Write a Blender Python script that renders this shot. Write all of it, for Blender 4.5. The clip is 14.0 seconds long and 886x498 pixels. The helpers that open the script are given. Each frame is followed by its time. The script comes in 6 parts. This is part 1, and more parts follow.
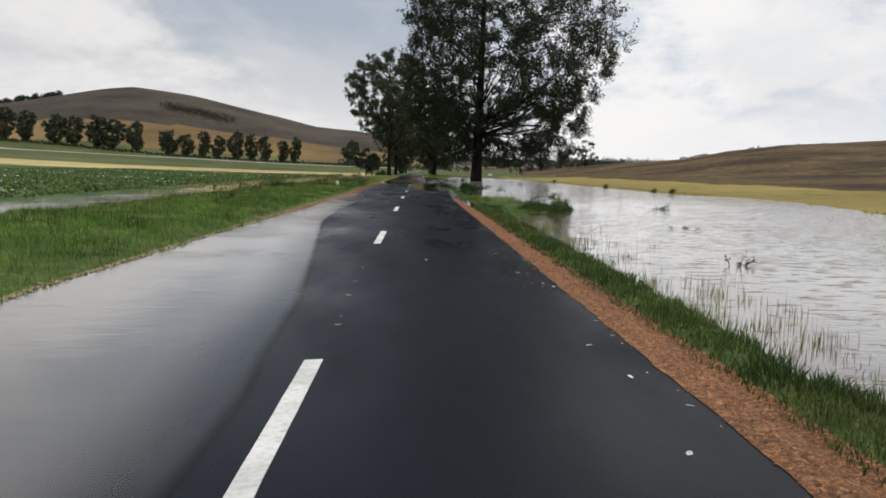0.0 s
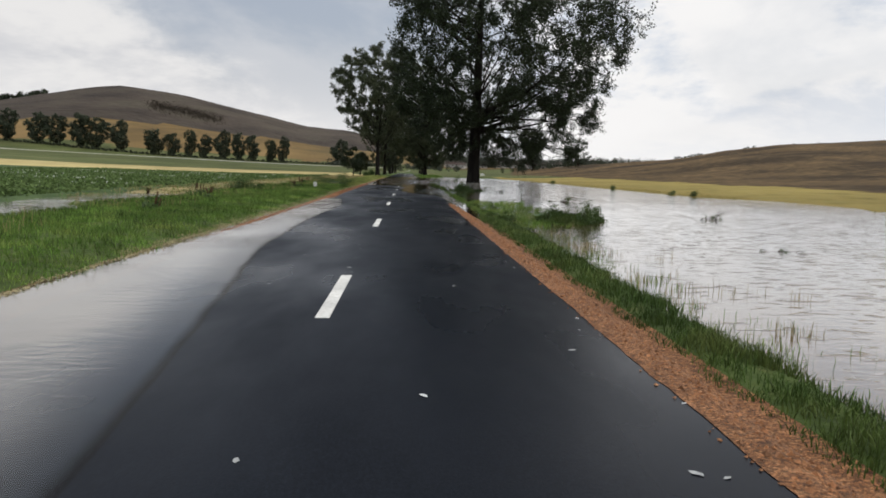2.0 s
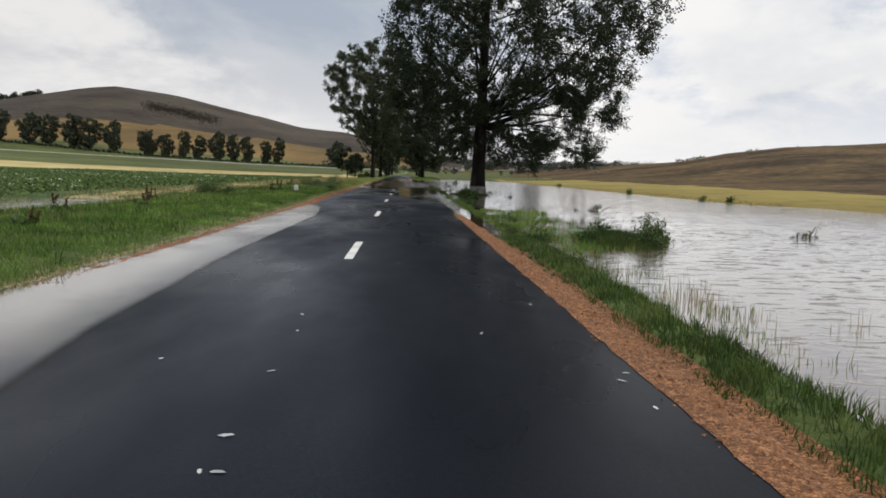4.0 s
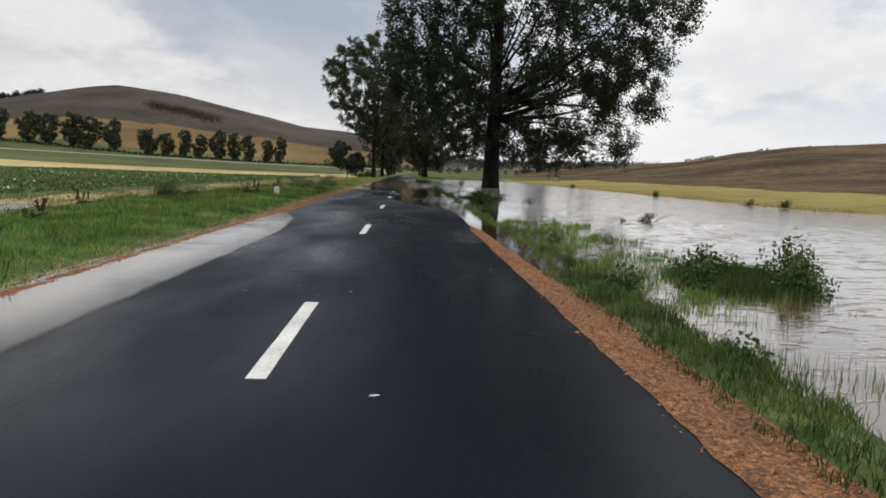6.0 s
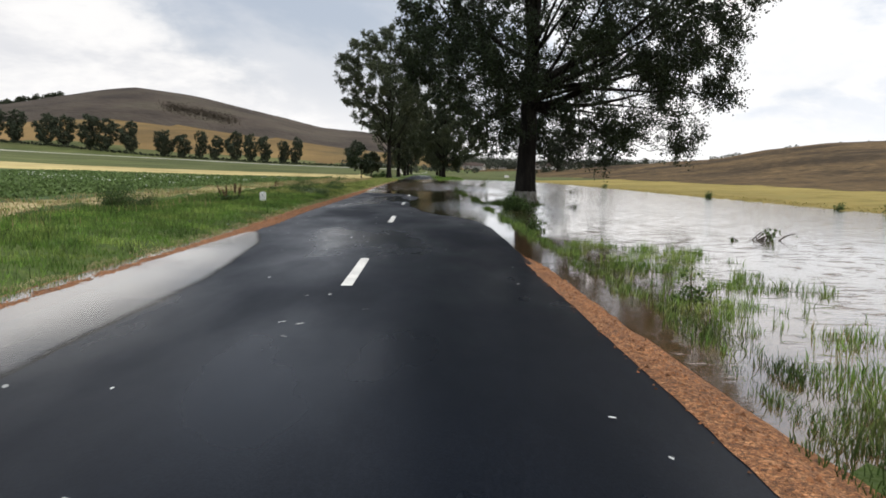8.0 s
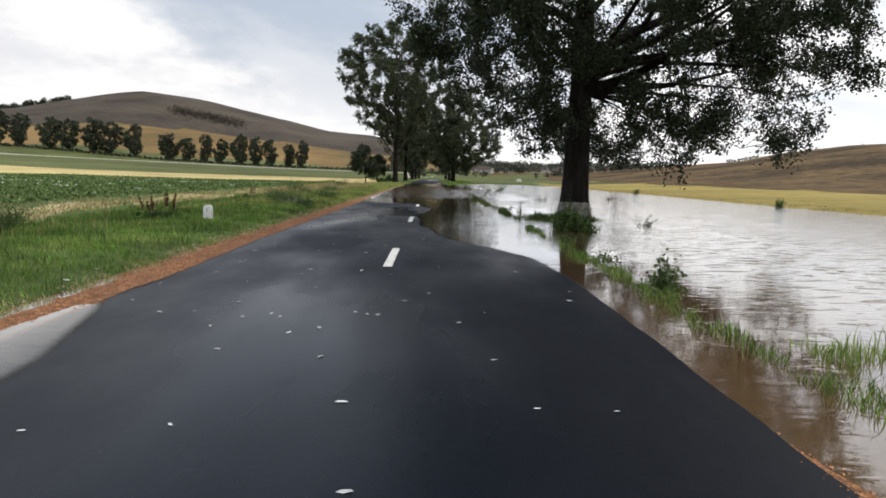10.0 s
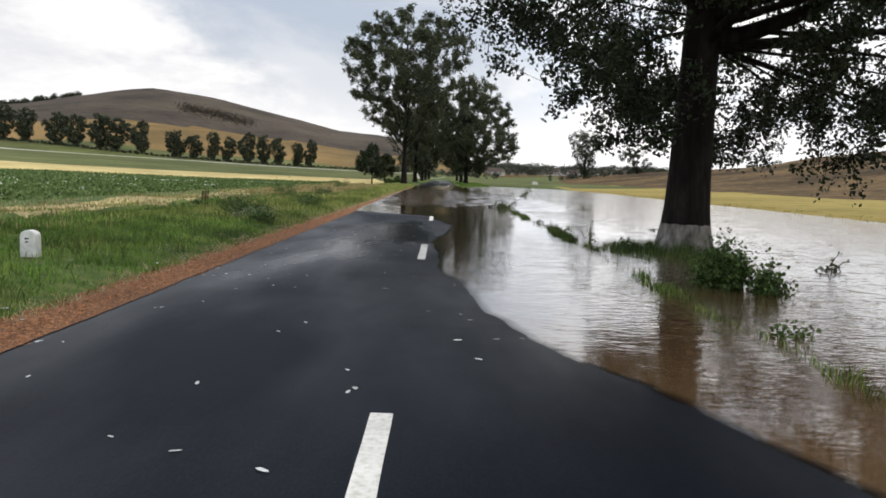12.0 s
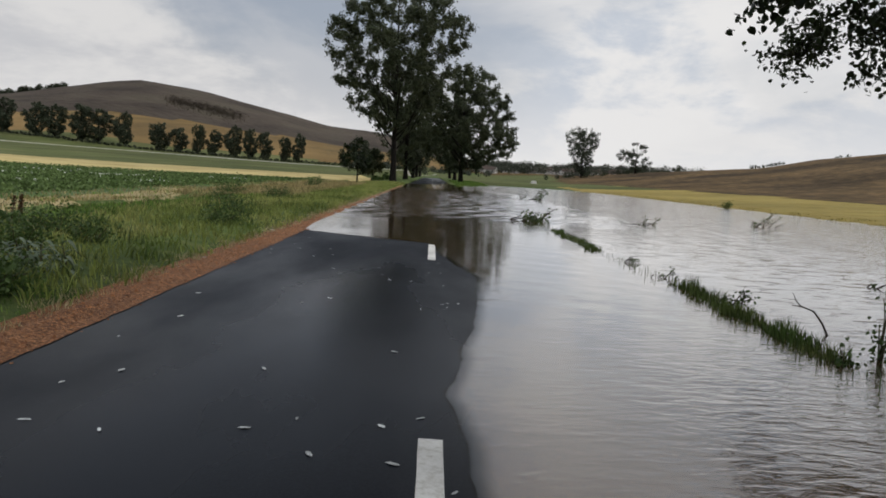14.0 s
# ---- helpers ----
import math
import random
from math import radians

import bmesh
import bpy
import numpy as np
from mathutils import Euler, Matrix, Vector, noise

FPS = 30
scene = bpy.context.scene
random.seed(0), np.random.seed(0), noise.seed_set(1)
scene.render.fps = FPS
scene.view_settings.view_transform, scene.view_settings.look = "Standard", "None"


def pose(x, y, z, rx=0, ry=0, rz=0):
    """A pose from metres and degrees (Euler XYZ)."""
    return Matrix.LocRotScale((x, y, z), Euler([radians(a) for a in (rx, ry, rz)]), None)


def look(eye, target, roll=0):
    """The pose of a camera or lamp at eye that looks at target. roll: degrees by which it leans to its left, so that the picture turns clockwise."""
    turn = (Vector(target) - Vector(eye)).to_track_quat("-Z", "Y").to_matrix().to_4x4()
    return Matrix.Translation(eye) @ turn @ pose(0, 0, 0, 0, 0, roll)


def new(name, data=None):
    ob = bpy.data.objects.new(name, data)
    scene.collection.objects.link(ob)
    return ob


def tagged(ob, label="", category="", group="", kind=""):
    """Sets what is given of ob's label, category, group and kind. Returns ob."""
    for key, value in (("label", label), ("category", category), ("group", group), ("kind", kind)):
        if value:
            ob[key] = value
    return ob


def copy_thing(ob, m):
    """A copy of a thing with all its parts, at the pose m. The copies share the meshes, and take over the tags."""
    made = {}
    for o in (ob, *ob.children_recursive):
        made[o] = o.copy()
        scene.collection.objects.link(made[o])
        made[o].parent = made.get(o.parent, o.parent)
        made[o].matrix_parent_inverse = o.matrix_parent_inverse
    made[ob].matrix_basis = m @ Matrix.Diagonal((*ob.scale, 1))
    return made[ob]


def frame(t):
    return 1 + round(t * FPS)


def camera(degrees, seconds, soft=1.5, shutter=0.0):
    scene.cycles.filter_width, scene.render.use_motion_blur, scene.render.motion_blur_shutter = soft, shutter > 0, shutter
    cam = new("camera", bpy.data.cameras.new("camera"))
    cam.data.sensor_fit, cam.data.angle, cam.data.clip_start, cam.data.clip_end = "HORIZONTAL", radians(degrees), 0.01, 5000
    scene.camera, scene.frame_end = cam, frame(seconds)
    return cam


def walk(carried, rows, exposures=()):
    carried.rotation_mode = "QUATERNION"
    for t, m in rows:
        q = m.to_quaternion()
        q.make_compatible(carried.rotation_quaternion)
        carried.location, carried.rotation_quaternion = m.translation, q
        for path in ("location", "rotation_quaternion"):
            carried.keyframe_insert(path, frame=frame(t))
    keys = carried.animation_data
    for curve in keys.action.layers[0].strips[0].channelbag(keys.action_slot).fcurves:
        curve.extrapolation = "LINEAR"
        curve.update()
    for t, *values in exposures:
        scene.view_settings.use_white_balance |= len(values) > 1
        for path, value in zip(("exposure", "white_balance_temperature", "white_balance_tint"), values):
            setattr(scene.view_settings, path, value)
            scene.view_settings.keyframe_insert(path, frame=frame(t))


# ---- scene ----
cam = camera(62.0, 14.0, soft=1.75)
PATH = [
    (0, (0.79, 0.3, 1.468), (0.862, 2.288, 1.258), 1.3),
    (0.5, (0.8, 2.161, 1.475), (0.883, 4.148, 1.265), 1.15),
    (1, (0.822, 4.082, 1.480), (0.908, 6.069, 1.274), 1.2),
    (1.5, (0.822, 5.981, 1.473), (0.915, 7.968, 1.266), 1.2),
    (2, (0.825, 7.754, 1.476), (0.924, 9.741, 1.266), 1.35),
    (2.5, (0.849, 9.502, 1.480), (0.951, 11.488, 1.270), 1.35),
    (3, (0.85, 11.283, 1.466), (0.955, 13.27, 1.260), 1.4),
    (5.5, (1.006, 20.247, 1.43), (1.111, 22.234, 1.227), 1.65),
    (6, (1.016, 21.99, 1.446), (1.116, 23.977, 1.241), 1.6),
    (6.5, (1.022, 23.687, 1.449), (1.113, 25.674, 1.244), 1.45),
    (7, (1.025, 25.467, 1.448), (1.103, 27.455, 1.240), 1.45),
    (7.5, (1.004, 27.404, 1.447), (1.072, 29.392, 1.239), 1.4),
    (8, (0.98, 29.588, 1.475), (1.033, 31.577, 1.268), 1.2),
    (10.5, (0.636, 41.464, 1.486), (0.661, 43.455, 1.289), 1.35),
    (11, (0.595, 43.8, 1.490), (0.609, 45.79, 1.293), 1.6),
    (11.5, (0.522, 46.34, 1.505), (0.531, 48.331, 1.308), 1.7),
    (12, (0.33, 49.44, 1.51), (0.34, 51.431, 1.315), 1.95),
    (12.5, (0.252, 52.226, 1.525), (0.262, 54.216, 1.325), 2.1),
    (13, (0.121, 55.426, 1.524), (0.134, 57.416, 1.317), 2.4),
    (13.5, (0.018, 58.581, 1.525), (0.042, 60.571, 1.323), 2.5),
    (14, (-0.058, 61.831, 1.516), (-0.02, 63.82, 1.315), 2.7),
]
EXPOSURES = [(0, -0.12), (6.5, -0.12), (7.3, 0.0), (8.0, 0.18), (10.5, 0.26), (12.5, 0.24), (13.4, 0.06), (13.7, -0.12), (14, -0.34)]
walk(cam, [(t, look(e, a, r)) for t, e, a, r in PATH], EXPOSURES)

# ---- sky, sun ----
SUN_EL, SUN_AZ = radians(52), radians(62)      # azimuth from +y towards +x
world = bpy.data.worlds.new("sky")
scene.world = world
world.use_nodes = True
wn, wl = world.node_tree.nodes, world.node_tree.links
wn.clear()


def wnode(kind, **kw):
    n = wn.new(kind)
    for k, v in kw.items():
        n.inputs[k].default_value = v
    return n


w_out, w_bg = wn.new("ShaderNodeOutputWorld"), wn.new("ShaderNodeBackground")
sky = wn.new("ShaderNodeTexSky")
sky.sky_type, sky.sun_disc = "NISHITA", False
sky.sun_elevation, sky.sun_rotation = SUN_EL, SUN_AZ
sky.air_density, sky.dust_density = 1.0, 2.0
w_tc, w_map = wn.new("ShaderNodeTexCoord"), wn.new("ShaderNodeMapping")
w_map.inputs["Scale"].default_value = (1.0, 1.0, 2.4)
w_map.inputs["Location"].default_value = (0.62, 0.15, 0.0)
wl.new(w_tc.outputs["Generated"], w_map.inputs["Vector"])


def wmath(op, a, b=0.0, c=0.0):
    n = wn.new("ShaderNodeMath")
    n.operation = op
    for i, v in enumerate((a, b, c)):
        if isinstance(v, (int, float)):
            n.inputs[i].default_value = v
        else:
            wl.new(v, n.inputs[i])
    return n.outputs["Value"]


def wrange(v, a, b, lo=0.0, hi=1.0):
    n = wn.new("ShaderNodeMapRange")
    n.interpolation_type = "SMOOTHSTEP"
    for key, q in (("From Min", a), ("From Max", b), ("To Min", lo), ("To Max", hi)):
        n.inputs[key].default_value = q
    wl.new(v, n.inputs["Value"])
    return n.outputs["Result"]


def wnoise(scale, detail, rough=0.55):
    n = wnode("ShaderNodeTexNoise", Scale=scale, Detail=detail, Roughness=rough, Distortion=0.2)
    wl.new(w_map.outputs["Vector"], n.inputs["Vector"])
    return n.outputs["Fac"]


def wmix(fac, a, b):
    n = wn.new("ShaderNodeMix")
    n.data_type = "RGBA"
    for key, v in (("Factor", fac), ("A", a), ("B", b)):
        if isinstance(v, tuple):
            n.inputs[key].default_value = (*v, 1)
        elif isinstance(v, float):
            n.inputs[key].default_value = v
        else:
            wl.new(v, n.inputs[key])
    return n.outputs["Result"]


sep = wn.new("ShaderNodeSeparateXYZ")
wl.new(w_tc.outputs["Generated"], sep.inputs["Vector"])
ahead = wmath("MAXIMUM", sep.outputs["Y"], 0.15)
su, sw = wmath("DIVIDE", sep.outputs["X"], ahead), wmath("DIVIDE", sep.outputs["Z"], ahead)
fine, broad = wnoise(7.0, 8.0, 0.6), wnoise(2.6, 6.0)
rag = wmath("MULTIPLY", wmath("SUBTRACT", fine, 0.5), 0.16)
# cumulus bank on the left under a slanting edge, and one low on the right
edge_l = wmath("SUBTRACT", wmath("MULTIPLY_ADD", su, -0.50, 0.035), sw)
edge_r = wmath("SUBTRACT", wmath("MULTIPLY_ADD", su, 0.05, 0.125), sw)
bank_l = wmath("MULTIPLY", wrange(wmath("ADD", edge_l, rag), -0.02, 0.07), wrange(su, -0.02, -0.14))
bank_r = wmath("MULTIPLY", wrange(wmath("ADD", edge_r, rag), -0.015, 0.045), wrange(su, 0.05, 0.2))
bank = wmath("MAXIMUM", bank_l, bank_r)
veil = wrange(broad, 0.42, 0.62)
high = wmath("MULTIPLY", wrange(sw, 0.23, 0.5), wrange(broad, 0.3, 0.6, 0.65, 1.0))
blue = wmix(0.72, sky.outputs["Color"], (4.5, 4.85, 5.5))
thin = wmix(wmath("MULTIPLY", veil, 0.75), blue, (6.5, 6.6, 6.9))
body = wmix(wrange(fine, 0.36, 0.62), (6.4, 6.45, 6.7), (8.1, 8.0, 7.95))
sky_all = wmix(high, wmix(bank, thin, body), (5.0, 5.6, 6.6))
# bright broken cloud towards the sun, with pale blue gaps
puff = wmix(wrange(wnoise(4.4, 9.0, 0.58), 0.42, 0.56), (6.4, 6.9, 7.7), (9.2, 9.1, 9.05))
glare = wmath("MULTIPLY", wrange(su, -0.02, 0.22), wrange(broad, 0.36, 0.56, 0.65, 1.0))
lit = wmix(glare, sky_all, puff)
low = wmix(wrange(sw, 0.0, 0.13, 0.85, 0.0), lit, wmix(wrange(su, -0.15, 0.12), (8.6, 8.5, 8.5), (9.3, 9.2, 9.15)))
# the overcast overhead, out of view, is brightened to light the ground
above = wmix(wrange(sep.outputs["Z"], 0.62, 0.85), low, (13.6, 13.7, 14.0))
wl.new(above, w_bg.inputs["Color"])
w_bg.inputs["Strength"].default_value = 0.11
wl.new(w_bg.outputs["Background"], w_out.inputs["Surface"])

sun = new("sun", bpy.data.lights.new("sun", "SUN"))
sun.data.energy, sun.data.angle, sun.data.color = 1.2, radians(40), (1.0, 0.96, 0.9)
sun_way = Vector((math.sin(SUN_AZ) * math.cos(SUN_EL), math.cos(SUN_AZ) * math.cos(SUN_EL), math.sin(SUN_EL)))
sun.matrix_world = look(sun_way * 100, (0, 0, 0))


# ---- materials ----
def material(name, colors, scale=1.0, rough=0.8, bump=0.0, bump_scale=30.0, spec=0.3, coarse=0.0, coarse_scale=0.15,
             stretch=(1, 1, 1), rough_var=0.0, island=0.0, objvar=0.0, through_light=0.0, metal=0.0, bump_dist=0.02, coarse_dark=0.5):
    """Procedural surface in metres: a noise ramp over colors, a coarser stain over it, bump, and gloss that varies."""
    m = bpy.data.materials.new(name)
    m.use_nodes = True
    n, l = m.node_tree.nodes, m.node_tree.links
    b, out = n["Principled BSDF"], n["Material Output"]
    geo, mp = n.new("ShaderNodeNewGeometry"), n.new("ShaderNodeMapping")
    mp.inputs["Scale"].default_value = stretch
    l.new(geo.outputs["Position"], mp.inputs["Vector"])
    nz = n.new("ShaderNodeTexNoise")
    nz.inputs["Scale"].default_value, nz.inputs["Detail"].default_value, nz.inputs["Roughness"].default_value = scale, 8.0, 0.62
    l.new(mp.outputs["Vector"], nz.inputs["Vector"])
    rp = n.new("ShaderNodeValToRGB")
    rp.color_ramp.elements[0].position, rp.color_ramp.elements[1].position = 0.3, 0.7
    while len(rp.color_ramp.elements) < len(colors):
        rp.color_ramp.elements.new(0.5)
    for i, c in enumerate(colors):
        rp.color_ramp.elements[i].position = 0.3 + 0.4 * i / max(1, len(colors) - 1)
        rp.color_ramp.elements[i].color = (*c, 1)
    l.new(nz.outputs["Fac"], rp.inputs["Fac"])
    col = rp.outputs["Color"]
    if coarse:
        nz2 = n.new("ShaderNodeTexNoise")
        nz2.inputs["Scale"].default_value, nz2.inputs["Detail"].default_value = coarse_scale, 5.0
        l.new(mp.outputs["Vector"], nz2.inputs["Vector"])
        rr = n.new("ShaderNodeMapRange")
        rr.inputs["From Min"].default_value, rr.inputs["From Max"].default_value = 0.35, 0.65
        rr.inputs["To Min"].default_value, rr.inputs["To Max"].default_value = 1 - coarse * coarse_dark, 1 + coarse * (1 - coarse_dark)
        l.new(nz2.outputs["Fac"], rr.inputs["Value"])
        mu = n.new("ShaderNodeMix")
        mu.data_type, mu.blend_type = "RGBA", "MULTIPLY"
        mu.inputs["Factor"].default_value = 1.0
        l.new(col, mu.inputs["A"])
        l.new(rr.outputs["Result"], mu.inputs["B"])
        col = mu.outputs["Result"]
    if island or objvar:
        src = geo.outputs["Random Per Island"] if island else n.new("ShaderNodeObjectInfo").outputs["Random"]
        amount = island or objvar
        r2 = n.new("ShaderNodeMapRange")
        r2.inputs["To Min"].default_value, r2.inputs["To Max"].default_value = 1 - amount, 1 + amount
        l.new(src, r2.inputs["Value"])
        m2 = n.new("ShaderNodeMix")
        m2.data_type, m2.blend_type = "RGBA", "MULTIPLY"
        m2.inputs["Factor"].default_value = 1.0
        l.new(col, m2.inputs["A"])
        l.new(r2.outputs["Result"], m2.inputs["B"])
        col = m2.outputs["Result"]
    l.new(col, b.inputs["Base Color"])
    b.inputs["Specular IOR Level"].default_value, b.inputs["Metallic"].default_value = spec, metal
    b.inputs["Roughness"].default_value = rough
    if rough_var:
        nz3 = n.new("ShaderNodeTexNoise")
        nz3.inputs["Scale"].default_value, nz3.inputs["Detail"].default_value = 0.35, 6.0
        l.new(mp.outputs["Vector"], nz3.inputs["Vector"])
        r3 = n.new("ShaderNodeMapRange")
        r3.inputs["From Min"].default_value, r3.inputs["From Max"].default_value = 0.35, 0.65
        r3.inputs["To Min"].default_value, r3.inputs["To Max"].default_value = rough - rough_var, rough + rough_var
        l.new(nz3.outputs["Fac"], r3.inputs["Value"])
        l.new(r3.outputs["Result"], b.inputs["Roughness"])
    if bump:
        nb = n.new("ShaderNodeTexNoise")
        nb.inputs["Scale"].default_value, nb.inputs["Detail"].default_value = bump_scale, 4.0
        l.new(mp.outputs["Vector"], nb.inputs["Vector"])
        bp = n.new("ShaderNodeBump")
        bp.inputs["Strength"].default_value, bp.inputs["Distance"].default_value = bump, bump_dist
        l.new(nb.outputs["Fac"], bp.inputs["Height"])
        l.new(bp.outputs["Normal"], b.inputs["Normal"])
    if through_light:
        tr, mx = n.new("ShaderNodeBsdfTranslucent"), n.new("ShaderNodeMixShader")
        l.new(col, tr.inputs["Color"])
        mx.inputs["Fac"].default_value = through_light
        l.new(b.outputs["BSDF"], mx.inputs[1])
        l.new(tr.outputs["BSDF"], mx.inputs[2])
        l.new(mx.outputs["Shader"], out.inputs["Surface"])
    return m


def water_material(name, colors, wave_scale, wave, stretch=(1, 1, 1), clear=0.2, rough=0.06, rim=0.01, ior=1.45, crest=0.0, skin=0.0):
    """Muddy water: a glossy skin over brown silt, with two sizes of ripple; clear: the share of the bed that shows; rim: depth of the clear edge."""
    m = material(name, colors, scale=0.4, rough=rough, spec=0.5)
    n, l = m.node_tree.nodes, m.node_tree.links
    b, out = n["Principled BSDF"], n["Material Output"]
    b.inputs["IOR"].default_value = ior
    b.inputs["Coat Weight"].default_value, b.inputs["Coat IOR"].default_value, b.inputs["Coat Roughness"].default_value = skin, 1.4, rough
    geo, mp = n.new("ShaderNodeNewGeometry"), n.new("ShaderNodeMapping")
    mp.inputs["Scale"].default_value = stretch
    mp.inputs["Rotation"].default_value = (0, 0, radians(-18))
    l.new(geo.outputs["Position"], mp.inputs["Vector"])
    n1, n2 = n.new("ShaderNodeTexNoise"), n.new("ShaderNodeTexNoise")
    patch = n.new("ShaderNodeTexNoise")
    n1.inputs["Scale"].default_value, n1.inputs["Detail"].default_value = wave_scale, 3.0
    n1.inputs["Distortion"].default_value = 0.4
    n2.inputs["Scale"].default_value, n2.inputs["Detail"].default_value = wave_scale * 0.22, 3.0
    patch.inputs["Scale"].default_value, patch.inputs["Detail"].default_value = 0.3, 3.0
    pr = n.new("ShaderNodeMapRange")
    pr.inputs["From Min"].default_value, pr.inputs["From Max"].default_value = 0.44, 0.66
    pr.inputs["To Min"].default_value, pr.inputs["To Max"].default_value = 0.4, 4.8
    for q in (n1, n2):
        l.new(mp.outputs["Vector"], q.inputs["Vector"])
    l.new(geo.outputs["Position"], patch.inputs["Vector"])
    l.new(patch.outputs["Fac"], pr.inputs["Value"])
    # short choppy waves where the stream eddies round the big tree
    eddy, calm, chop = n.new("ShaderNodeVectorMath"), n.new("ShaderNodeMapRange"), n.new("ShaderNodeMath")
    eddy.operation, chop.operation = "DISTANCE", "ADD"
    eddy.inputs[1].default_value = (3.9, 22.0, 0.0)
    calm.interpolation_type = "SMOOTHSTEP"
    for key, q in (("From Min", 1.0), ("From Max", 3.7), ("To Min", 25.0), ("To Max", 0.0)):
        calm.inputs[key].default_value = q
    squash = n.new("ShaderNodeVectorMath")
    squash.operation = "MULTIPLY"
    squash.inputs[1].default_value = (1.0, 0.35, 0.0)
    l.new(geo.outputs["Position"], squash.inputs[0])
    l.new(squash.outputs["Vector"], eddy.inputs[0])
    l.new(eddy.outputs["Value"], calm.inputs["Value"])
    l.new(pr.outputs["Result"], chop.inputs[0])
    l.new(calm.outputs["Result"], chop.inputs[1])
    # and further on, where the flood pours over the road
    place, pour, rougher = n.new("ShaderNodeSeparateXYZ"), n.new("ShaderNodeMapRange"), n.new("ShaderNodeMath")
    for key, q in (("From Min", 74.0), ("From Max", 100.0), ("To Min", 0.0), ("To Max", 12.0)):
        pour.inputs[key].default_value = q
    rougher.operation = "ADD"
    l.new(geo.outputs["Position"], place.inputs["Vector"])
    l.new(place.outputs["Y"], pour.inputs["Value"])
    l.new(chop.outputs["Value"], rougher.inputs[0])
    l.new(pour.outputs["Result"], rougher.inputs[1])
    wide, windy = n.new("ShaderNodeMapRange"), n.new("ShaderNodeMath")      # the open flood is never calm
    for key, q in (("From Min", 3.9), ("From Max", 6.0), ("To Min", 0.0), ("To Max", 7.5)):
        wide.inputs[key].default_value = q
    windy.operation = "ADD"
    l.new(place.outputs["X"], wide.inputs["Value"])
    l.new(rougher.outputs["Value"], windy.inputs[0])
    l.new(wide.outputs["Result"], windy.inputs[1])
    mul, add = n.new("ShaderNodeMath"), n.new("ShaderNodeMath")
    mul.operation, add.operation = "MULTIPLY", "MULTIPLY_ADD"
    l.new(n1.outputs["Fac"], mul.inputs[0])
    l.new(windy.outputs["Value"], mul.inputs[1])
    add.inputs[1].default_value = 2.4
    l.new(n2.outputs["Fac"], add.inputs[0])
    l.new(mul.outputs["Value"], add.inputs[2])
    # short steep crests, scattered over the open flood
    n3, peak, top = n.new("ShaderNodeTexNoise"), n.new("ShaderNodeMapRange"), n.new("ShaderNodeMath")
    n3.inputs["Scale"].default_value, n3.inputs["Detail"].default_value, n3.inputs["Distortion"].default_value = wave_scale * 0.45, 3.0, 0.6
    peak.interpolation_type, top.operation = "SMOOTHSTEP", "ADD"
    for key, q in (("From Min", 0.56), ("From Max", 0.74), ("To Min", 0.0), ("To Max", crest)):
        peak.inputs[key].default_value = q
    l.new(mp.outputs["Vector"], n3.inputs["Vector"])
    l.new(n3.outputs["Fac"], peak.inputs["Value"])
    l.new(add.outputs["Value"], top.inputs[0])
    split, open_way, held = n.new("ShaderNodeSeparateXYZ"), n.new("ShaderNodeMapRange"), n.new("ShaderNodeMath")
    l.new(geo.outputs["Position"], split.inputs["Vector"])
    for key, q in (("From Min", 3.2), ("From Max", 7.0), ("To Min", 0.1), ("To Max", 1.25)):
        open_way.inputs[key].default_value = q
    held.operation = "MULTIPLY"
    l.new(split.outputs["X"], open_way.inputs["Value"])
    l.new(peak.outputs["Result"], held.inputs[0])
    l.new(open_way.outputs["Result"], held.inputs[1])
    l.new(held.outputs["Value"], top.inputs[1])
    bp = n.new("ShaderNodeBump")
    bp.inputs["Strength"].default_value, bp.inputs["Distance"].default_value = 1.0, wave
    l.new(top.outputs["Value"], bp.inputs["Height"])
    l.new(bp.outputs["Normal"], b.inputs["Normal"])
    l.new(bp.outputs["Normal"], b.inputs["Coat Normal"])
    tr, mx = n.new("ShaderNodeBsdfTransparent"), n.new("ShaderNodeMixShader")
    tr.inputs["Color"].default_value = (0.95, 0.92, 0.87, 1)
    deep, cut = n.new("ShaderNodeAttribute"), n.new("ShaderNodeMapRange")
    deep.attribute_name = "depth"
    cut.interpolation_type = "SMOOTHSTEP"
    cut.inputs["From Min"].default_value, cut.inputs["From Max"].default_value = 0.0, rim
    cut.inputs["To Min"].default_value, cut.inputs["To Max"].default_value = 1.0, clear
    l.new(deep.outputs["Fac"], cut.inputs["Value"])
    l.new(cut.outputs["Result"], mx.inputs["Fac"])
    # the clear rim keeps its gloss almost to the edge
    fr, film = n.new("ShaderNodeFresnel"), n.new("ShaderNodeMapRange")
    gl, rim_mix, share = n.new("ShaderNodeBsdfGlossy"), n.new("ShaderNodeMixShader"), n.new("ShaderNodeMath")
    fr.inputs["IOR"].default_value, gl.inputs["Roughness"].default_value = 1.4, rough
    film.interpolation_type = "SMOOTHSTEP"
    film.inputs["From Min"].default_value, film.inputs["From Max"].default_value = 0.0, rim * 0.15
    share.operation = "MULTIPLY"
    l.new(bp.outputs["Normal"], fr.inputs["Normal"])
    l.new(bp.outputs["Normal"], gl.inputs["Normal"])
    l.new(deep.outputs["Fac"], film.inputs["Value"])
    l.new(fr.outputs["Fac"], share.inputs[0])
    l.new(film.outputs["Result"], share.inputs[1])
    l.new(share.outputs["Value"], rim_mix.inputs["Fac"])
    l.new(tr.outputs["BSDF"], rim_mix.inputs[1])
    l.new(gl.outputs["BSDF"], rim_mix.inputs[2])
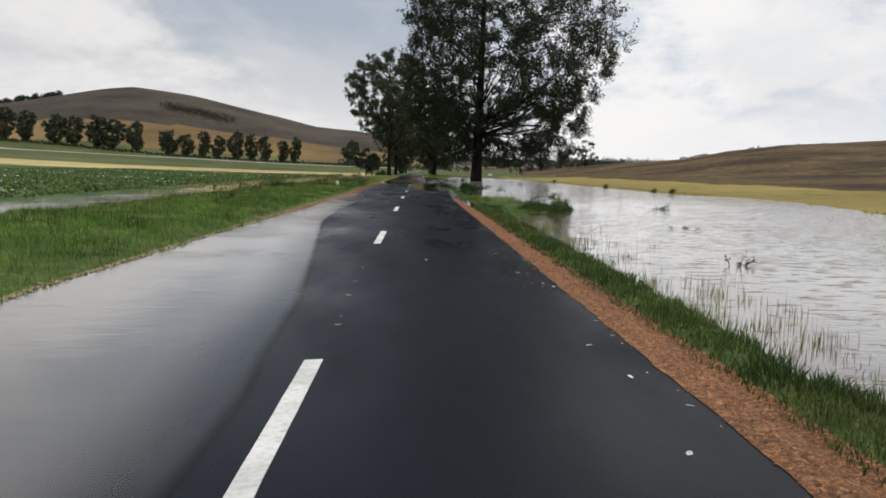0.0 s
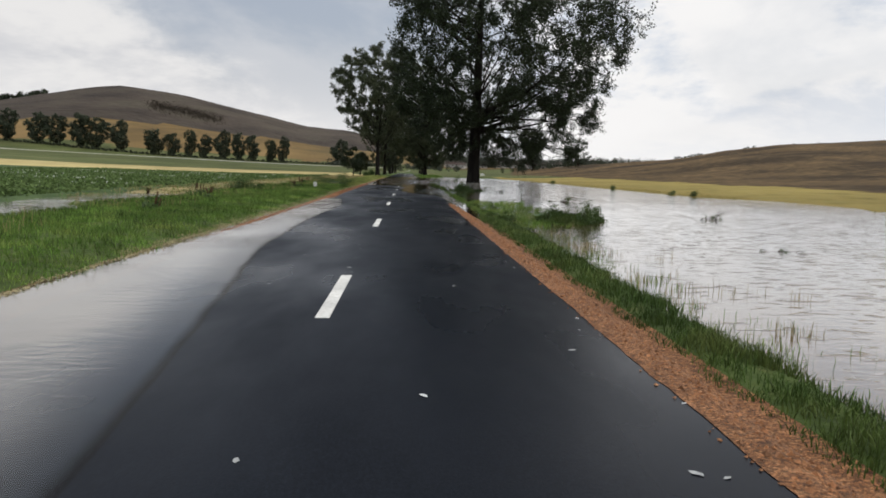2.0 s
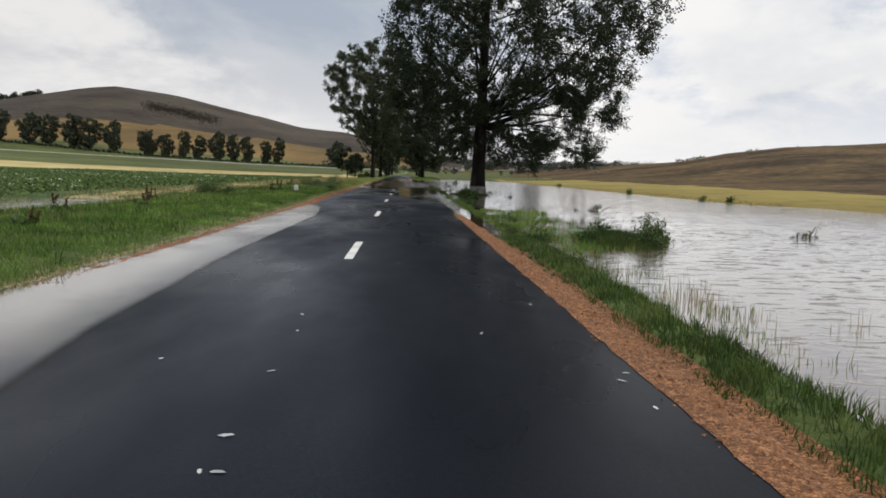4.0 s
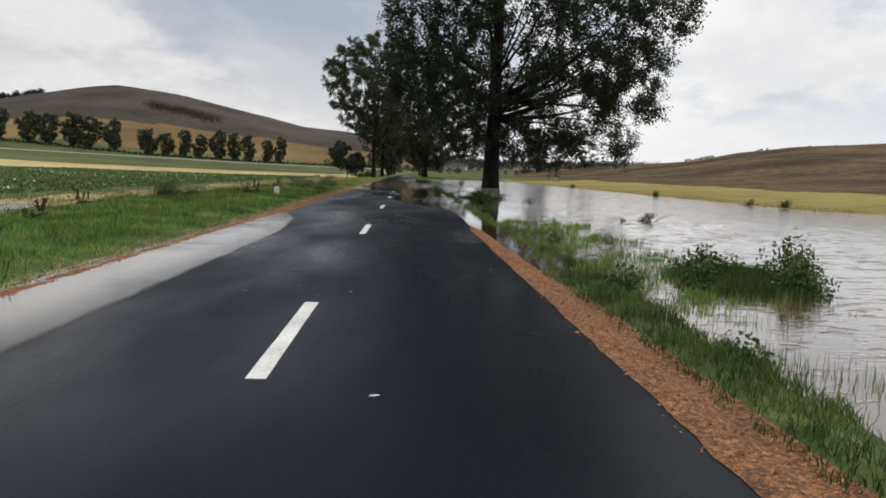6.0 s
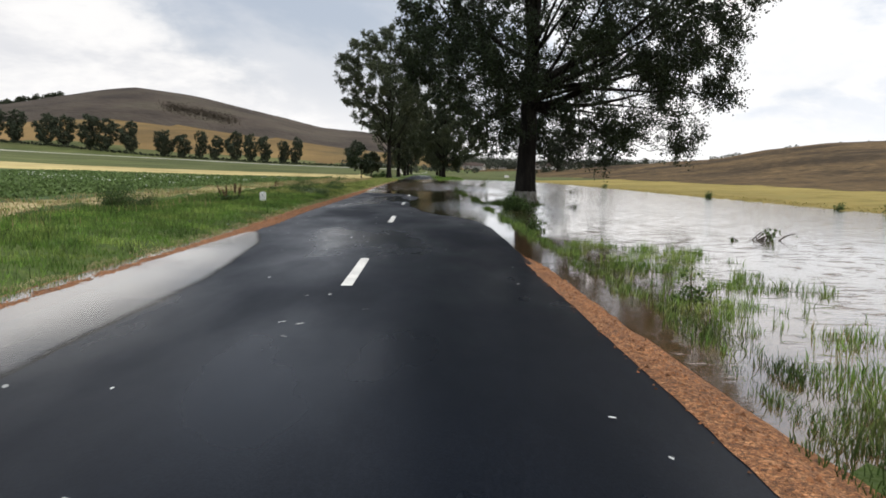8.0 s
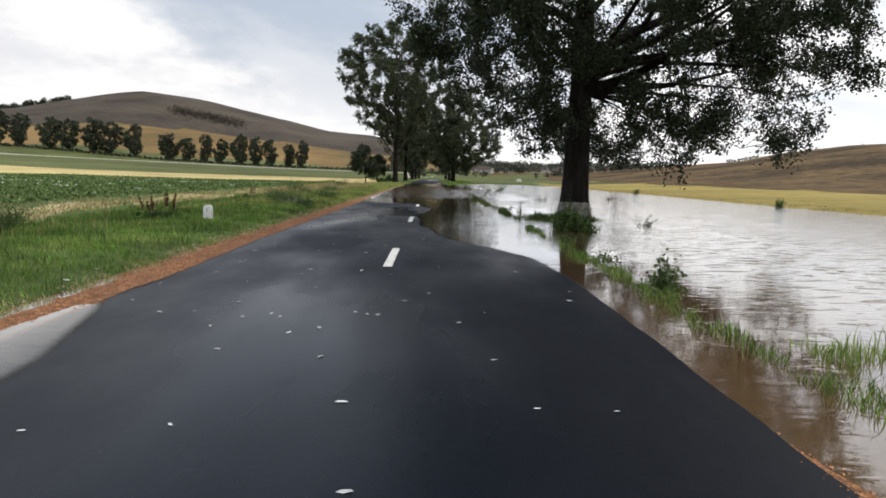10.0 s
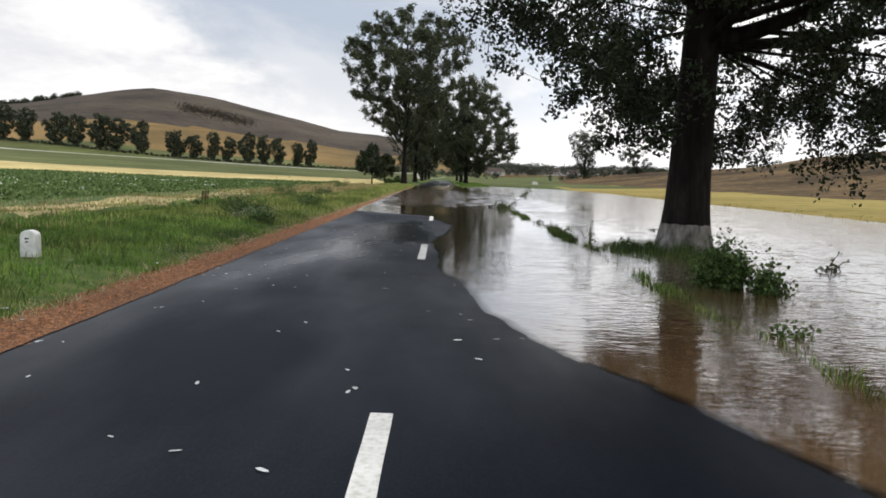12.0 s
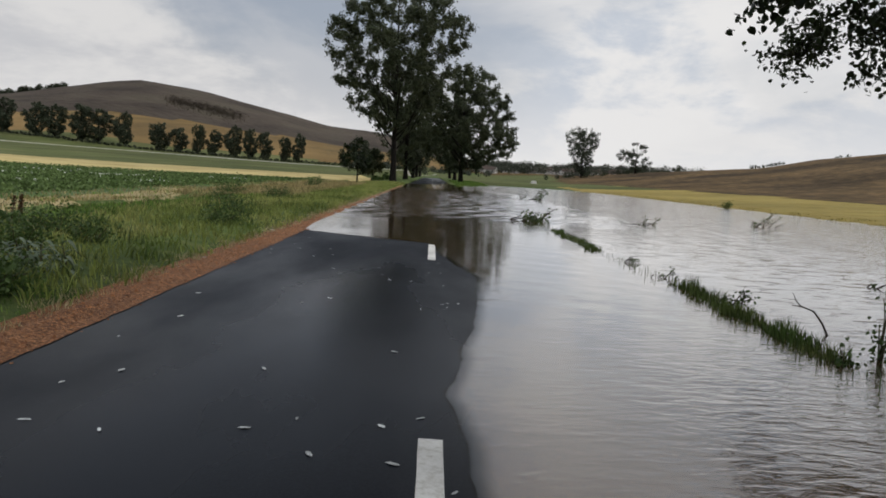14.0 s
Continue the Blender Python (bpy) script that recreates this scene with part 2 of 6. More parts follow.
    l.new(b.outputs["BSDF"], mx.inputs[1])
    l.new(rim_mix.outputs["Shader"], mx.inputs[2])
    l.new(mx.outputs["Shader"], out.inputs["Surface"])
    return m


M_ASPHALT = material("wet_asphalt", [(0.002, 0.0032, 0.0056), (0.0038, 0.0054, 0.009), (0.008, 0.0104, 0.0156)], scale=60, rough=0.38, bump=0.35,
                     bump_scale=140, spec=0.062, coarse=0.4, coarse_scale=0.25, stretch=(1, 0.35, 1), rough_var=0.2, bump_dist=0.003)
M_PAINT = material("road_paint", [(0.45, 0.43, 0.38), (0.62, 0.61, 0.57), (0.7, 0.69, 0.66)], scale=22, rough=0.55, bump=0.3, bump_scale=120,
                   coarse=0.3, coarse_scale=1.5, bump_dist=0.003)
M_GRAVEL = material("orange_gravel", [(0.115, 0.046, 0.017), (0.23, 0.1, 0.039), (0.33, 0.165, 0.074)], scale=14, rough=0.85, coarse=0.25, coarse_scale=0.8)


def crushed(m, scale):
    """Breaks a surface up into chips: each its own shade, rounded, with dark gaps."""
    n, l = m.node_tree.nodes, m.node_tree.links
    b = n["Principled BSDF"]
    geo, cells, edge = n.new("ShaderNodeNewGeometry"), n.new("ShaderNodeTexVoronoi"), n.new("ShaderNodeTexVoronoi")
    edge.feature = "DISTANCE_TO_EDGE"
    shade, gap, mul, mix, bp = n.new("ShaderNodeMapRange"), n.new("ShaderNodeMapRange"), n.new("ShaderNodeMath"), n.new("ShaderNodeMix"), n.new("ShaderNodeBump")
    for q in (cells, edge):
        q.inputs["Scale"].default_value = scale
        l.new(geo.outputs["Position"], q.inputs["Vector"])
    split = n.new("ShaderNodeSeparateColor")
    l.new(cells.outputs["Color"], split.inputs["Color"])
    shade.inputs["To Min"].default_value, shade.inputs["To Max"].default_value = 0.45, 1.75
    l.new(split.outputs["Red"], shade.inputs["Value"])
    gap.inputs["From Max"].default_value, gap.inputs["To Min"].default_value = 0.18, 0.45
    l.new(edge.outputs["Distance"], gap.inputs["Value"])
    mul.operation = "MULTIPLY"
    l.new(shade.outputs["Result"], mul.inputs[0])
    l.new(gap.outputs["Result"], mul.inputs[1])
    mix.data_type, mix.blend_type = "RGBA", "MULTIPLY"
    mix.inputs["Factor"].default_value = 1.0
    l.new(b.inputs["Base Color"].links[0].from_socket, mix.inputs["A"])
    l.new(mul.outputs["Value"], mix.inputs["B"])
    l.new(mix.outputs["Result"], b.inputs["Base Color"])
    bp.inputs["Strength"].default_value, bp.inputs["Distance"].default_value = 0.8, 0.012
    l.new(gap.outputs["Result"], bp.inputs["Height"])
    l.new(bp.outputs["Normal"], b.inputs["Normal"])


crushed(M_GRAVEL, 50.0)
M_STONE = material("gravel_stone", [(0.16, 0.06, 0.022), (0.38, 0.18, 0.08)], scale=8, rough=0.8, island=0.6)
M_GRASS = material("grass_ground", [(0.036, 0.054, 0.015), (0.064, 0.094, 0.025), (0.115, 0.13, 0.042)], scale=2.6, rough=0.9, bump=0.8, bump_scale=7,
                   coarse=0.6, coarse_scale=0.12, spec=0.1, bump_dist=0.1)
M_BLADE = material("grass_blade", [(0.058, 0.12, 0.021), (0.12, 0.205, 0.038), (0.23, 0.27, 0.074)], scale=0.8, rough=0.6, spec=0.15, island=0.5, coarse=0.7, coarse_scale=0.45, coarse_dark=0.4,
                   through_light=0.25)
M_BANKBLADE = material("bank_grass_blade", [(0.036, 0.066, 0.018), (0.068, 0.108, 0.026), (0.13, 0.15, 0.046)], scale=0.9, rough=0.6, spec=0.15, island=0.5, coarse=0.5,
                       coarse_scale=0.6, through_light=0.25)
M_PALEBLADE = material("pale_grass_blade", [(0.14, 0.195, 0.043), (0.24, 0.275, 0.072), (0.35, 0.32, 0.125)], scale=0.4, rough=0.6, spec=0.15, island=0.4, coarse=0.5, coarse_scale=0.2, through_light=0.25)
M_STRAW = material("pale_straw", [(0.3, 0.25, 0.13), (0.46, 0.4, 0.24)], scale=1.5, rough=0.7, spec=0.15, island=0.4, through_light=0.2)
M_DRYBLADE = material("dry_grass_blade", [(0.24, 0.2, 0.09), (0.4, 0.32, 0.16)], scale=0.5, rough=0.7, spec=0.15, island=0.4, through_light=0.2)
M_YELLOWBLADE = material("yellow_grass_blade", [(0.22, 0.19, 0.06), (0.32, 0.27, 0.1)], scale=0.5, rough=0.7, spec=0.1, island=0.3, through_light=0.25)
M_CROP = material("crop_soil", [(0.045, 0.072, 0.03), (0.075, 0.112, 0.045), (0.105, 0.148, 0.06)], scale=0.7, rough=0.95, bump=1.0, bump_scale=2.2,
                  coarse=0.4, coarse_scale=0.06, stretch=(1.6, 0.5, 1), spec=0.1, bump_dist=0.25)
M_CROPLEAF = material("crop_leaf", [(0.075, 0.12, 0.038), (0.15, 0.205, 0.072)], scale=0.25, rough=0.7, spec=0.1, island=0.5, through_light=0.2)
M_GLINT = material("crop_glint", [(0.42, 0.45, 0.36), (0.62, 0.64, 0.54)], scale=2, rough=0.7, island=0.2)
M_TRACK = material("dry_track", [(0.2, 0.18, 0.075), (0.31, 0.25, 0.12), (0.4, 0.32, 0.17)], scale=0.9, rough=0.95, bump=0.6, bump_scale=5,
                   coarse=0.5, coarse_scale=0.2, bump_dist=0.06)
M_WHEAT = material("ripe_wheat", [(0.3, 0.24, 0.1), (0.42, 0.34, 0.15), (0.48, 0.4, 0.2)], scale=0.12, rough=0.95, bump=0.8, bump_scale=1.2,
                   coarse=0.35, coarse_scale=0.02, spec=0.1, bump_dist=0.25)
M_MEADOW = material("far_meadow", [(0.05, 0.064, 0.022), (0.08, 0.094, 0.032), (0.12, 0.12, 0.05)], scale=0.05, rough=0.95, bump=0.8, bump_scale=0.8,
                    coarse=0.5, coarse_scale=0.012, spec=0.1, bump_dist=0.4)
M_PALEROAD = material("pale_far_road", [(0.27, 0.25, 0.21), (0.38, 0.35, 0.3)], scale=0.05, rough=0.5, spec=0.4)
M_GOLD = material("golden_field", [(0.08, 0.062, 0.026), (0.16, 0.105, 0.04), (0.225, 0.145, 0.056)], scale=0.012, rough=0.95, bump=0.6, bump_scale=0.2,
                  coarse=0.45, coarse_scale=0.004, spec=0.1, bump_dist=1.5, stretch=(1, 0.4, 1))
M_HILL = material("brown_hill", [(0.037, 0.03, 0.024), (0.058, 0.046, 0.036), (0.07, 0.06, 0.043)], scale=0.014, rough=0.95, bump=0.8, bump_scale=0.08,
                  coarse=0.5, coarse_scale=0.005, spec=0.1, bump_dist=4.0)
M_BED = material("flooded_soil", [(0.1, 0.065, 0.035), (0.15, 0.1, 0.055)], scale=0.8, rough=0.9, coarse=0.3)
M_STRIP = material("yellow_green_strip", [(0.15, 0.125, 0.035), (0.26, 0.2, 0.06), (0.23, 0.2, 0.065)], scale=0.35, rough=0.95, bump=0.8, bump_scale=2.0,
                   coarse=0.4, coarse_scale=0.03, spec=0.1, bump_dist=0.2)
M_ROUGH = material("rough_pasture", [(0.026, 0.02, 0.009), (0.072, 0.046, 0.02), (0.15, 0.098, 0.046)], scale=0.5, rough=0.95, bump=0.6, bump_scale=0.7,
                   coarse=1.1, coarse_scale=0.045, spec=0.1, bump_dist=0.5)
M_WATER = water_material("flood_water", [(0.085, 0.051, 0.025), (0.125, 0.077, 0.04)], 8.0, 0.0006, stretch=(0.55, 1.3, 1), clear=0.06, rough=0.05, rim=0.006, ior=1.44, crest=18.0, skin=1.0)
M_PUDDLE = water_material("puddle_water", [(0.13, 0.112, 0.09), (0.17, 0.148, 0.12)], 7.0, 0.0013, stretch=(0.6, 1.2, 1), clear=0.3, rough=0.06, rim=0.03, ior=1.45, crest=2.5, skin=0.8)
M_DITCH = water_material("ditch_water", [(0.26, 0.235, 0.2), (0.34, 0.31, 0.27)], 7.0, 0.004, stretch=(0.6, 1.2, 1), clear=0.1, rough=0.1, rim=0.02, ior=1.7, skin=0.8)
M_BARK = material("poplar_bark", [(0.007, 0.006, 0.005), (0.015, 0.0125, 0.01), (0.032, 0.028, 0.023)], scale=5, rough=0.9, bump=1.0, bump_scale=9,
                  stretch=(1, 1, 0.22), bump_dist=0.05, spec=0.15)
M_WHITEWASH = material("worn_whitewash", [(0.05, 0.044, 0.036), (0.19, 0.175, 0.15), (0.36, 0.34, 0.31)], scale=6, rough=0.9, bump=1.0, bump_scale=9,
                       stretch=(1, 1, 0.3), bump_dist=0.05, spec=0.15)
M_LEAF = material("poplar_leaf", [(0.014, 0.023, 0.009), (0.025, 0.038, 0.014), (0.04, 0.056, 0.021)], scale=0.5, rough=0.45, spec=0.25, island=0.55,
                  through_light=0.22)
# the big poplar's leaf, lightened and greyed so that haze lies in the colour
M_AVENUEHAZELEAF = material("hazed_avenue_leaf", [(0.038, 0.05, 0.027), (0.066, 0.08, 0.041), (0.092, 0.108, 0.057)], scale=0.3, rough=0.5, spec=0.25, island=0.5, through_light=0.25)
# leaf of the far rows and woods, its colour lifted for distance haze
M_FARHAZELEAF = material("hazed_far_leaf", [(0.04, 0.05, 0.032), (0.07, 0.083, 0.05)], scale=0.15, rough=0.7, spec=0.15, island=0.4, through_light=0.12)
# palest leaf, with the haze over the village mixed into its colour
M_HAZYLEAF = material("hazed_distant_leaf", [(0.05, 0.06, 0.045), (0.085, 0.095, 0.07)], scale=0.05, rough=0.8, spec=0.1, island=0.4)
M_TUSSOCK = material("dry_tussock", [(0.05, 0.042, 0.03), (0.075, 0.062, 0.045)], scale=0.2, rough=0.9, spec=0.1, island=0.35)
M_WEEDLEAF = material("weed_leaf", [(0.04, 0.075, 0.018), (0.085, 0.13, 0.035)], scale=1.5, rough=0.55, spec=0.25, island=0.45, through_light=0.25)
M_STRAP = material("strap_leaf", [(0.07, 0.105, 0.055), (0.13, 0.17, 0.1)], scale=3, rough=0.5, spec=0.3, through_light=0.25, island=0.2)
M_RUST = material("rusty_seed", [(0.06, 0.03, 0.014), (0.13, 0.062, 0.03)], scale=5, rough=0.8, island=0.4)
M_STALK = material("weed_stalk", [(0.05, 0.045, 0.02), (0.1, 0.085, 0.045)], scale=6, rough=0.8)
M_DEADWOOD = material("dead_wood", [(0.03, 0.024, 0.018), (0.075, 0.06, 0.045)], scale=9, rough=0.85, bump=0.6, bump_scale=30)
M_PALELEAF = material("pale_fallen_leaf", [(0.36, 0.37, 0.36), (0.58, 0.59, 0.58)], scale=9, rough=0.6, objvar=0.35)
M_CONCRETE = material("white_painted_stone", [(0.62, 0.61, 0.58), (0.82, 0.81, 0.78)], scale=6, rough=0.8, bump=0.4, bump_scale=30, coarse=0.3, coarse_scale=3)
M_DARKPAINT = material("dark_paint", [(0.05, 0.05, 0.05), (0.09, 0.09, 0.09)], scale=20, rough=0.7)
M_BOTTLE = material("green_plastic", [(0.2, 0.32, 0.22), (0.3, 0.42, 0.32)], scale=8, rough=0.3, spec=0.5, through_light=0.35)
M_PLASTER = material("house_plaster", [(0.5, 0.48, 0.44), (0.75, 0.73, 0.7)], scale=0.6, rough=0.9, objvar=0.3)
M_ROOF = material("roof_tile", [(0.07, 0.052, 0.045), (0.12, 0.085, 0.07)], scale=1.2, rough=0.85, objvar=0.35, bump=0.5, bump_scale=4)
M_GLASSDARK = material("dark_window", [(0.02, 0.022, 0.025), (0.04, 0.042, 0.045)], scale=1, rough=0.15, spec=0.5)


# ---- helpers ----
def lerp(v, pts):
    """Piecewise line through (v, value) pairs."""
    return np.interp(v, [p[0] for p in pts], [p[1] for p in pts])


def step(a, b, v):
    t = np.clip((np.asarray(v, float) - a) / (b - a), 0, 1)
    return t * t * (3 - 2 * t)


def wobble(x, y, s, seed=0.0):
    """A cheap smooth noise of x and y, about -1 to 1, s metres to a wave."""
    a, b = np.asarray(x, float) / s * 6.283, np.asarray(y, float) / s * 6.283
    return (np.sin(a + 1.7 * seed) * np.cos(0.83 * b - 0.6 * seed) + 0.6 * np.sin(1.9 * b + 0.7 * a + seed) + 0.4 * np.cos(2.7 * a - 1.3 * b + 2 * seed)) / 2


def mesh_of(name, verts, faces, mats, smooth=False, slots=None):
    me = bpy.data.meshes.new(name)
    me.from_pydata(verts.tolist() if isinstance(verts, np.ndarray) else verts, [], faces.tolist() if isinstance(faces, np.ndarray) else faces)
    for m in (mats if isinstance(mats, (list, tuple)) else [mats]):
        me.materials.append(m)
    if slots is not None:
        me.polygons.foreach_set("material_index", np.asarray(slots, np.int32))
    if smooth:
        me.polygons.foreach_set("use_smooth", np.ones(len(me.polygons), bool))
    me.update()
    return me


def part(name, data, mat, parent=None, label="", smooth=False):
    """One mesh object from (verts, faces) or a bmesh, under a thing or a part."""
    if isinstance(data, bmesh.types.BMesh):
        me = bpy.data.meshes.new(name)
        data.to_mesh(me)
        data.free()
        me.materials.append(mat)
        if smooth:
            me.polygons.foreach_set("use_smooth", np.ones(len(me.polygons), bool))
    else:
        me = mesh_of(name, data[0], data[1], mat, smooth)
    ob = new(name, me)
    ob.parent = parent
    return tagged(ob, label)


def thing(name, at, label, category, group="", kind=""):
    ob = new(name)
    ob.location = at
    ob.empty_display_size = 0.2
    return tagged(ob, label, category, group, kind)


class Soup:
    """Gathers the verts and faces of one mesh."""

    def __init__(self):
        self.v, self.f, self.n = [], [], 0

    def add(self, verts, faces):
        verts = np.asarray(verts, float).reshape(-1, 3)
        self.v.append(verts)
        self.f.extend((np.asarray(faces) + self.n).tolist())
        self.n += len(verts)

    def tube(self, pts, radii, sides=6, cap=True):
        pts = np.asarray(pts, float)
        k = len(pts)
        ring = np.linspace(0, 2 * math.pi, sides, endpoint=False)
        verts = np.zeros((k, sides, 3))
        ref = np.array([0.31, 0.77, 0.2])
        for i in range(k):
            d = pts[min(i + 1, k - 1)] - pts[max(i - 1, 0)]
            d /= np.linalg.norm(d) + 1e-9
            a = np.cross(d, ref if abs(d @ ref) < 0.75 else np.array([1.0, 0, 0]))
            a /= np.linalg.norm(a) + 1e-9
            b = np.cross(d, a)
            r = radii[i]
            verts[i] = pts[i] + r * (np.cos(ring)[:, None] * a + np.sin(ring)[:, None] * b)
        faces = []
        for i in range(k - 1):
            for j in range(sides):
                q = (j + 1) % sides
                faces.append([i * sides + j, i * sides + q, (i + 1) * sides + q, (i + 1) * sides + j])
        if cap:
            faces.append([(k - 1) * sides + j for j in range(sides)])
            faces.append([sides - 1 - j for j in range(sides)])
        verts = verts.reshape(-1, 3)
        self.v.append(verts)
        self.f.extend([[q + self.n for q in f] for f in faces])
        self.n += len(verts)

    def data(self):
        return (np.concatenate(self.v) if self.v else np.zeros((0, 3))), self.f


def leaf_quads(centres, size, rng, flat=0.0):
    """Pointed leaves, one folded quad each, at the centres; flat: how far they lie level."""
    n = len(centres)
    d = rng.normal(size=(n, 3))
    d[:, 2] *= 1 - flat
    d /= np.linalg.norm(d, axis=1, keepdims=True) + 1e-9
    u = rng.normal(size=(n, 3))
    u[:, 2] *= 1 - flat
    u -= d * (u * d).sum(1, keepdims=True)
    u /= np.linalg.norm(u, axis=1, keepdims=True) + 1e-9
    w = np.cross(d, u)
    s = (size * rng.uniform(0.65, 1.3, n))[:, None]
    v = np.stack([centres - d * s * 0.5, centres + u * s * 0.42 - d * s * 0.08 + w * s * 0.1, centres + d * s * 0.62,
                  centres - u * s * 0.42 - d * s * 0.08 + w * s * 0.1], 1).reshape(-1, 3)
    return v, np.arange(4 * n).reshape(-1, 4)


def leaf_hexes(centres, size, rng):
    """Rounder leaves of six corners, folded along the midrib, for a crown seen from nearby."""
    n = len(centres)
    d = rng.normal(size=(n, 3))
    d[:, 2] -= 0.5
    d /= np.linalg.norm(d, axis=1, keepdims=True) + 1e-9
    u = rng.normal(size=(n, 3))
    u -= d * (u * d).sum(1, keepdims=True)
    u /= np.linalg.norm(u, axis=1, keepdims=True) + 1e-9
    w = np.cross(d, u)
    s = (size * rng.uniform(0.6, 1.25, n))[:, None]
    v = np.stack([centres - d * s * 0.5, centres + u * s * 0.40 - d * s * 0.3 + w * s * 0.1, centres + u * s * 0.36 + d * s * 0.15 + w * s * 0.12, centres + d * s * 0.58,
                  centres - u * s * 0.36 + d * s * 0.15 + w * s * 0.12, centres - u * s * 0.40 - d * s * 0.3 + w * s * 0.1], 1).reshape(-1, 3)
    k = 6 * np.arange(n)[:, None]
    return v, np.concatenate([k + [0, 1, 2, 3], k + [0, 3, 4, 5]])


def blades(x, y, z, height, width, rng, lean=0.35):
    """Grass blades, each bent once and pointed, with their foot at x, y, z."""
    n = len(x)
    a, h = rng.uniform(0, 6.283, n), height * rng.uniform(0.55, 1.35, n)
    w = width * rng.uniform(0.7, 1.3, n)
    side = np.stack([np.cos(a), np.sin(a), np.zeros(n)], 1) * w[:, None] / 2
    b = rng.uniform(0, 6.283, n)
    out = np.stack([np.cos(b), np.sin(b), np.zeros(n)], 1) * (h * lean * rng.uniform(0.1, 1.2, n))[:, None]
    foot = np.stack([x, y, z], 1)
    up = np.array([0, 0, 1.0])
    mid = foot + out * 0.35 + up * (h * 0.6)[:, None]
    tip = foot + out + up * h[:, None]
    v = np.stack([foot - side, foot + side, mid + side * 0.8, mid - side * 0.8, tip], 1).reshape(-1, 3)
    k = 5 * np.arange(n)[:, None]
    faces = (k + [0, 1, 2, 3]).tolist() + (k + [3, 2, 4]).tolist()
    return v, faces


# ---- the lie of the land ----
ROAD_L, ROAD_R = -3.24, 2.85


def road_rise(y):
    """The road is level through the flood and climbs slightly beyond it."""
    return 0.07 * step(166, 235, y)


def flood_level(y):
    """The flood runs towards the low end of the valley, so its face slopes a little."""
    return -0.30 + 0.265 * step(22, 49, y) + 0.02 * step(60, 190, y)


PUDDLE_Z = -0.046
# edge of the flood on the asphalt: (y, x)
FLOOD_EDGE = [(30, 6), (44, 3.3), (47, 3.1), (53, 2.6), (55, 1.9), (56, 1.4), (58, 0.85), (60.3, 0.65), (61.5, 0.32), (64, 0.32), (67, 0.12), (70, 0.5),
              (73, 0.68), (76, 0.15), (78.3, -0.1), (79.6, -2), (80.6, -3.4), (84, -5), (168, -5), (176, 8)]
# edge of the puddle on the asphalt: (y, x)
PUDDLE_EDGE = [(-60, -0.15), (4.7, -0.3), (9.2, -0.55), (14, -1.05), (17.7, -1.45), (21.5, -1.88), (28, -2.08), (36, -2.0), (40, -1.97), (45, -2.4), (47.3, -2.95),
               (48.3, -3.5), (52, -6)]


def road_z(x, y):
    x, y = np.asarray(x, float), np.asarray(y, float)
    crown = -0.014 * np.abs(x) - 0.0016 * x * x
    crown = np.where(x < 0, crown * (1 - 0.9 * step(48, 56, y)), crown)      # the left lane is level there
    s = x - lerp(y, FLOOD_EDGE) + 0.05 * wobble(x, y, 1.3, 2)
    wet = flood_level(y) - 0.035 * np.clip(s, -1.2, 2.2)
    low = y < 172
    k = step(-2.2, -0.2, s) * step(43, 47, y) * low
    z = crown * (1 - k) + np.minimum(wet, crown + 0.02) * k
    p = lerp(y, PUDDLE_EDGE) - x + 0.025 * wobble(x, y, 2.9, 5)
    kp = step(-1.2, -0.1, p) * step(57, 50, y)
    kp = np.where(y > 57, 0, np.where(y < 50, step(-1.2, -0.1, p), kp))
    z = z * (1 - kp) + (PUDDLE_Z - 0.03 * np.clip(p, -1.0, 2.0)) * kp
    return z + road_rise(y)


# far hill: azimuth in degrees from +y, elevation in degrees of its crest and of the top of the ripe fields
HILL_CREST = [(-75, 1.0), (-50, 2.2), (-38, 2.9), (-29, 3.5), (-25.4, 4.3), (-22.5, 4.95), (-20.6, 5.2), (-18.5, 5.05), (-16.3, 4.77), (-12.3, 3.97), (-7.8, 3.0),
              (-4.4, 2.75), (0, 1.9), (4, 0.7), (8, 0.6), (40, 0.6)]
GOLD_TOP = [(-75, 1.2), (-40, 2.0), (-28.8, 2.55), (-23.7, 3.05), (-20, 3.0), (-16.3, 2.7), (-11.1, 2.2), (-6, 1.6), (0, 1.2), (6, 0.5), (40, 0.5)]
PASTURE_CREST = [(-5, 0.2), (5, 0.25), (9, 0.45), (11.3, 0.55), (13.4, 0.68), (17.5, 0.98), (20.2, 1.22), (21.4, 1.45), (23, 1.75), (26.6, 2.2), (40, 2.8), (70, 3.0), (180, 1.0)]
RC, RG = 1680.0, 1130.0


def tan_d(a):
    return np.tan(np.radians(a))


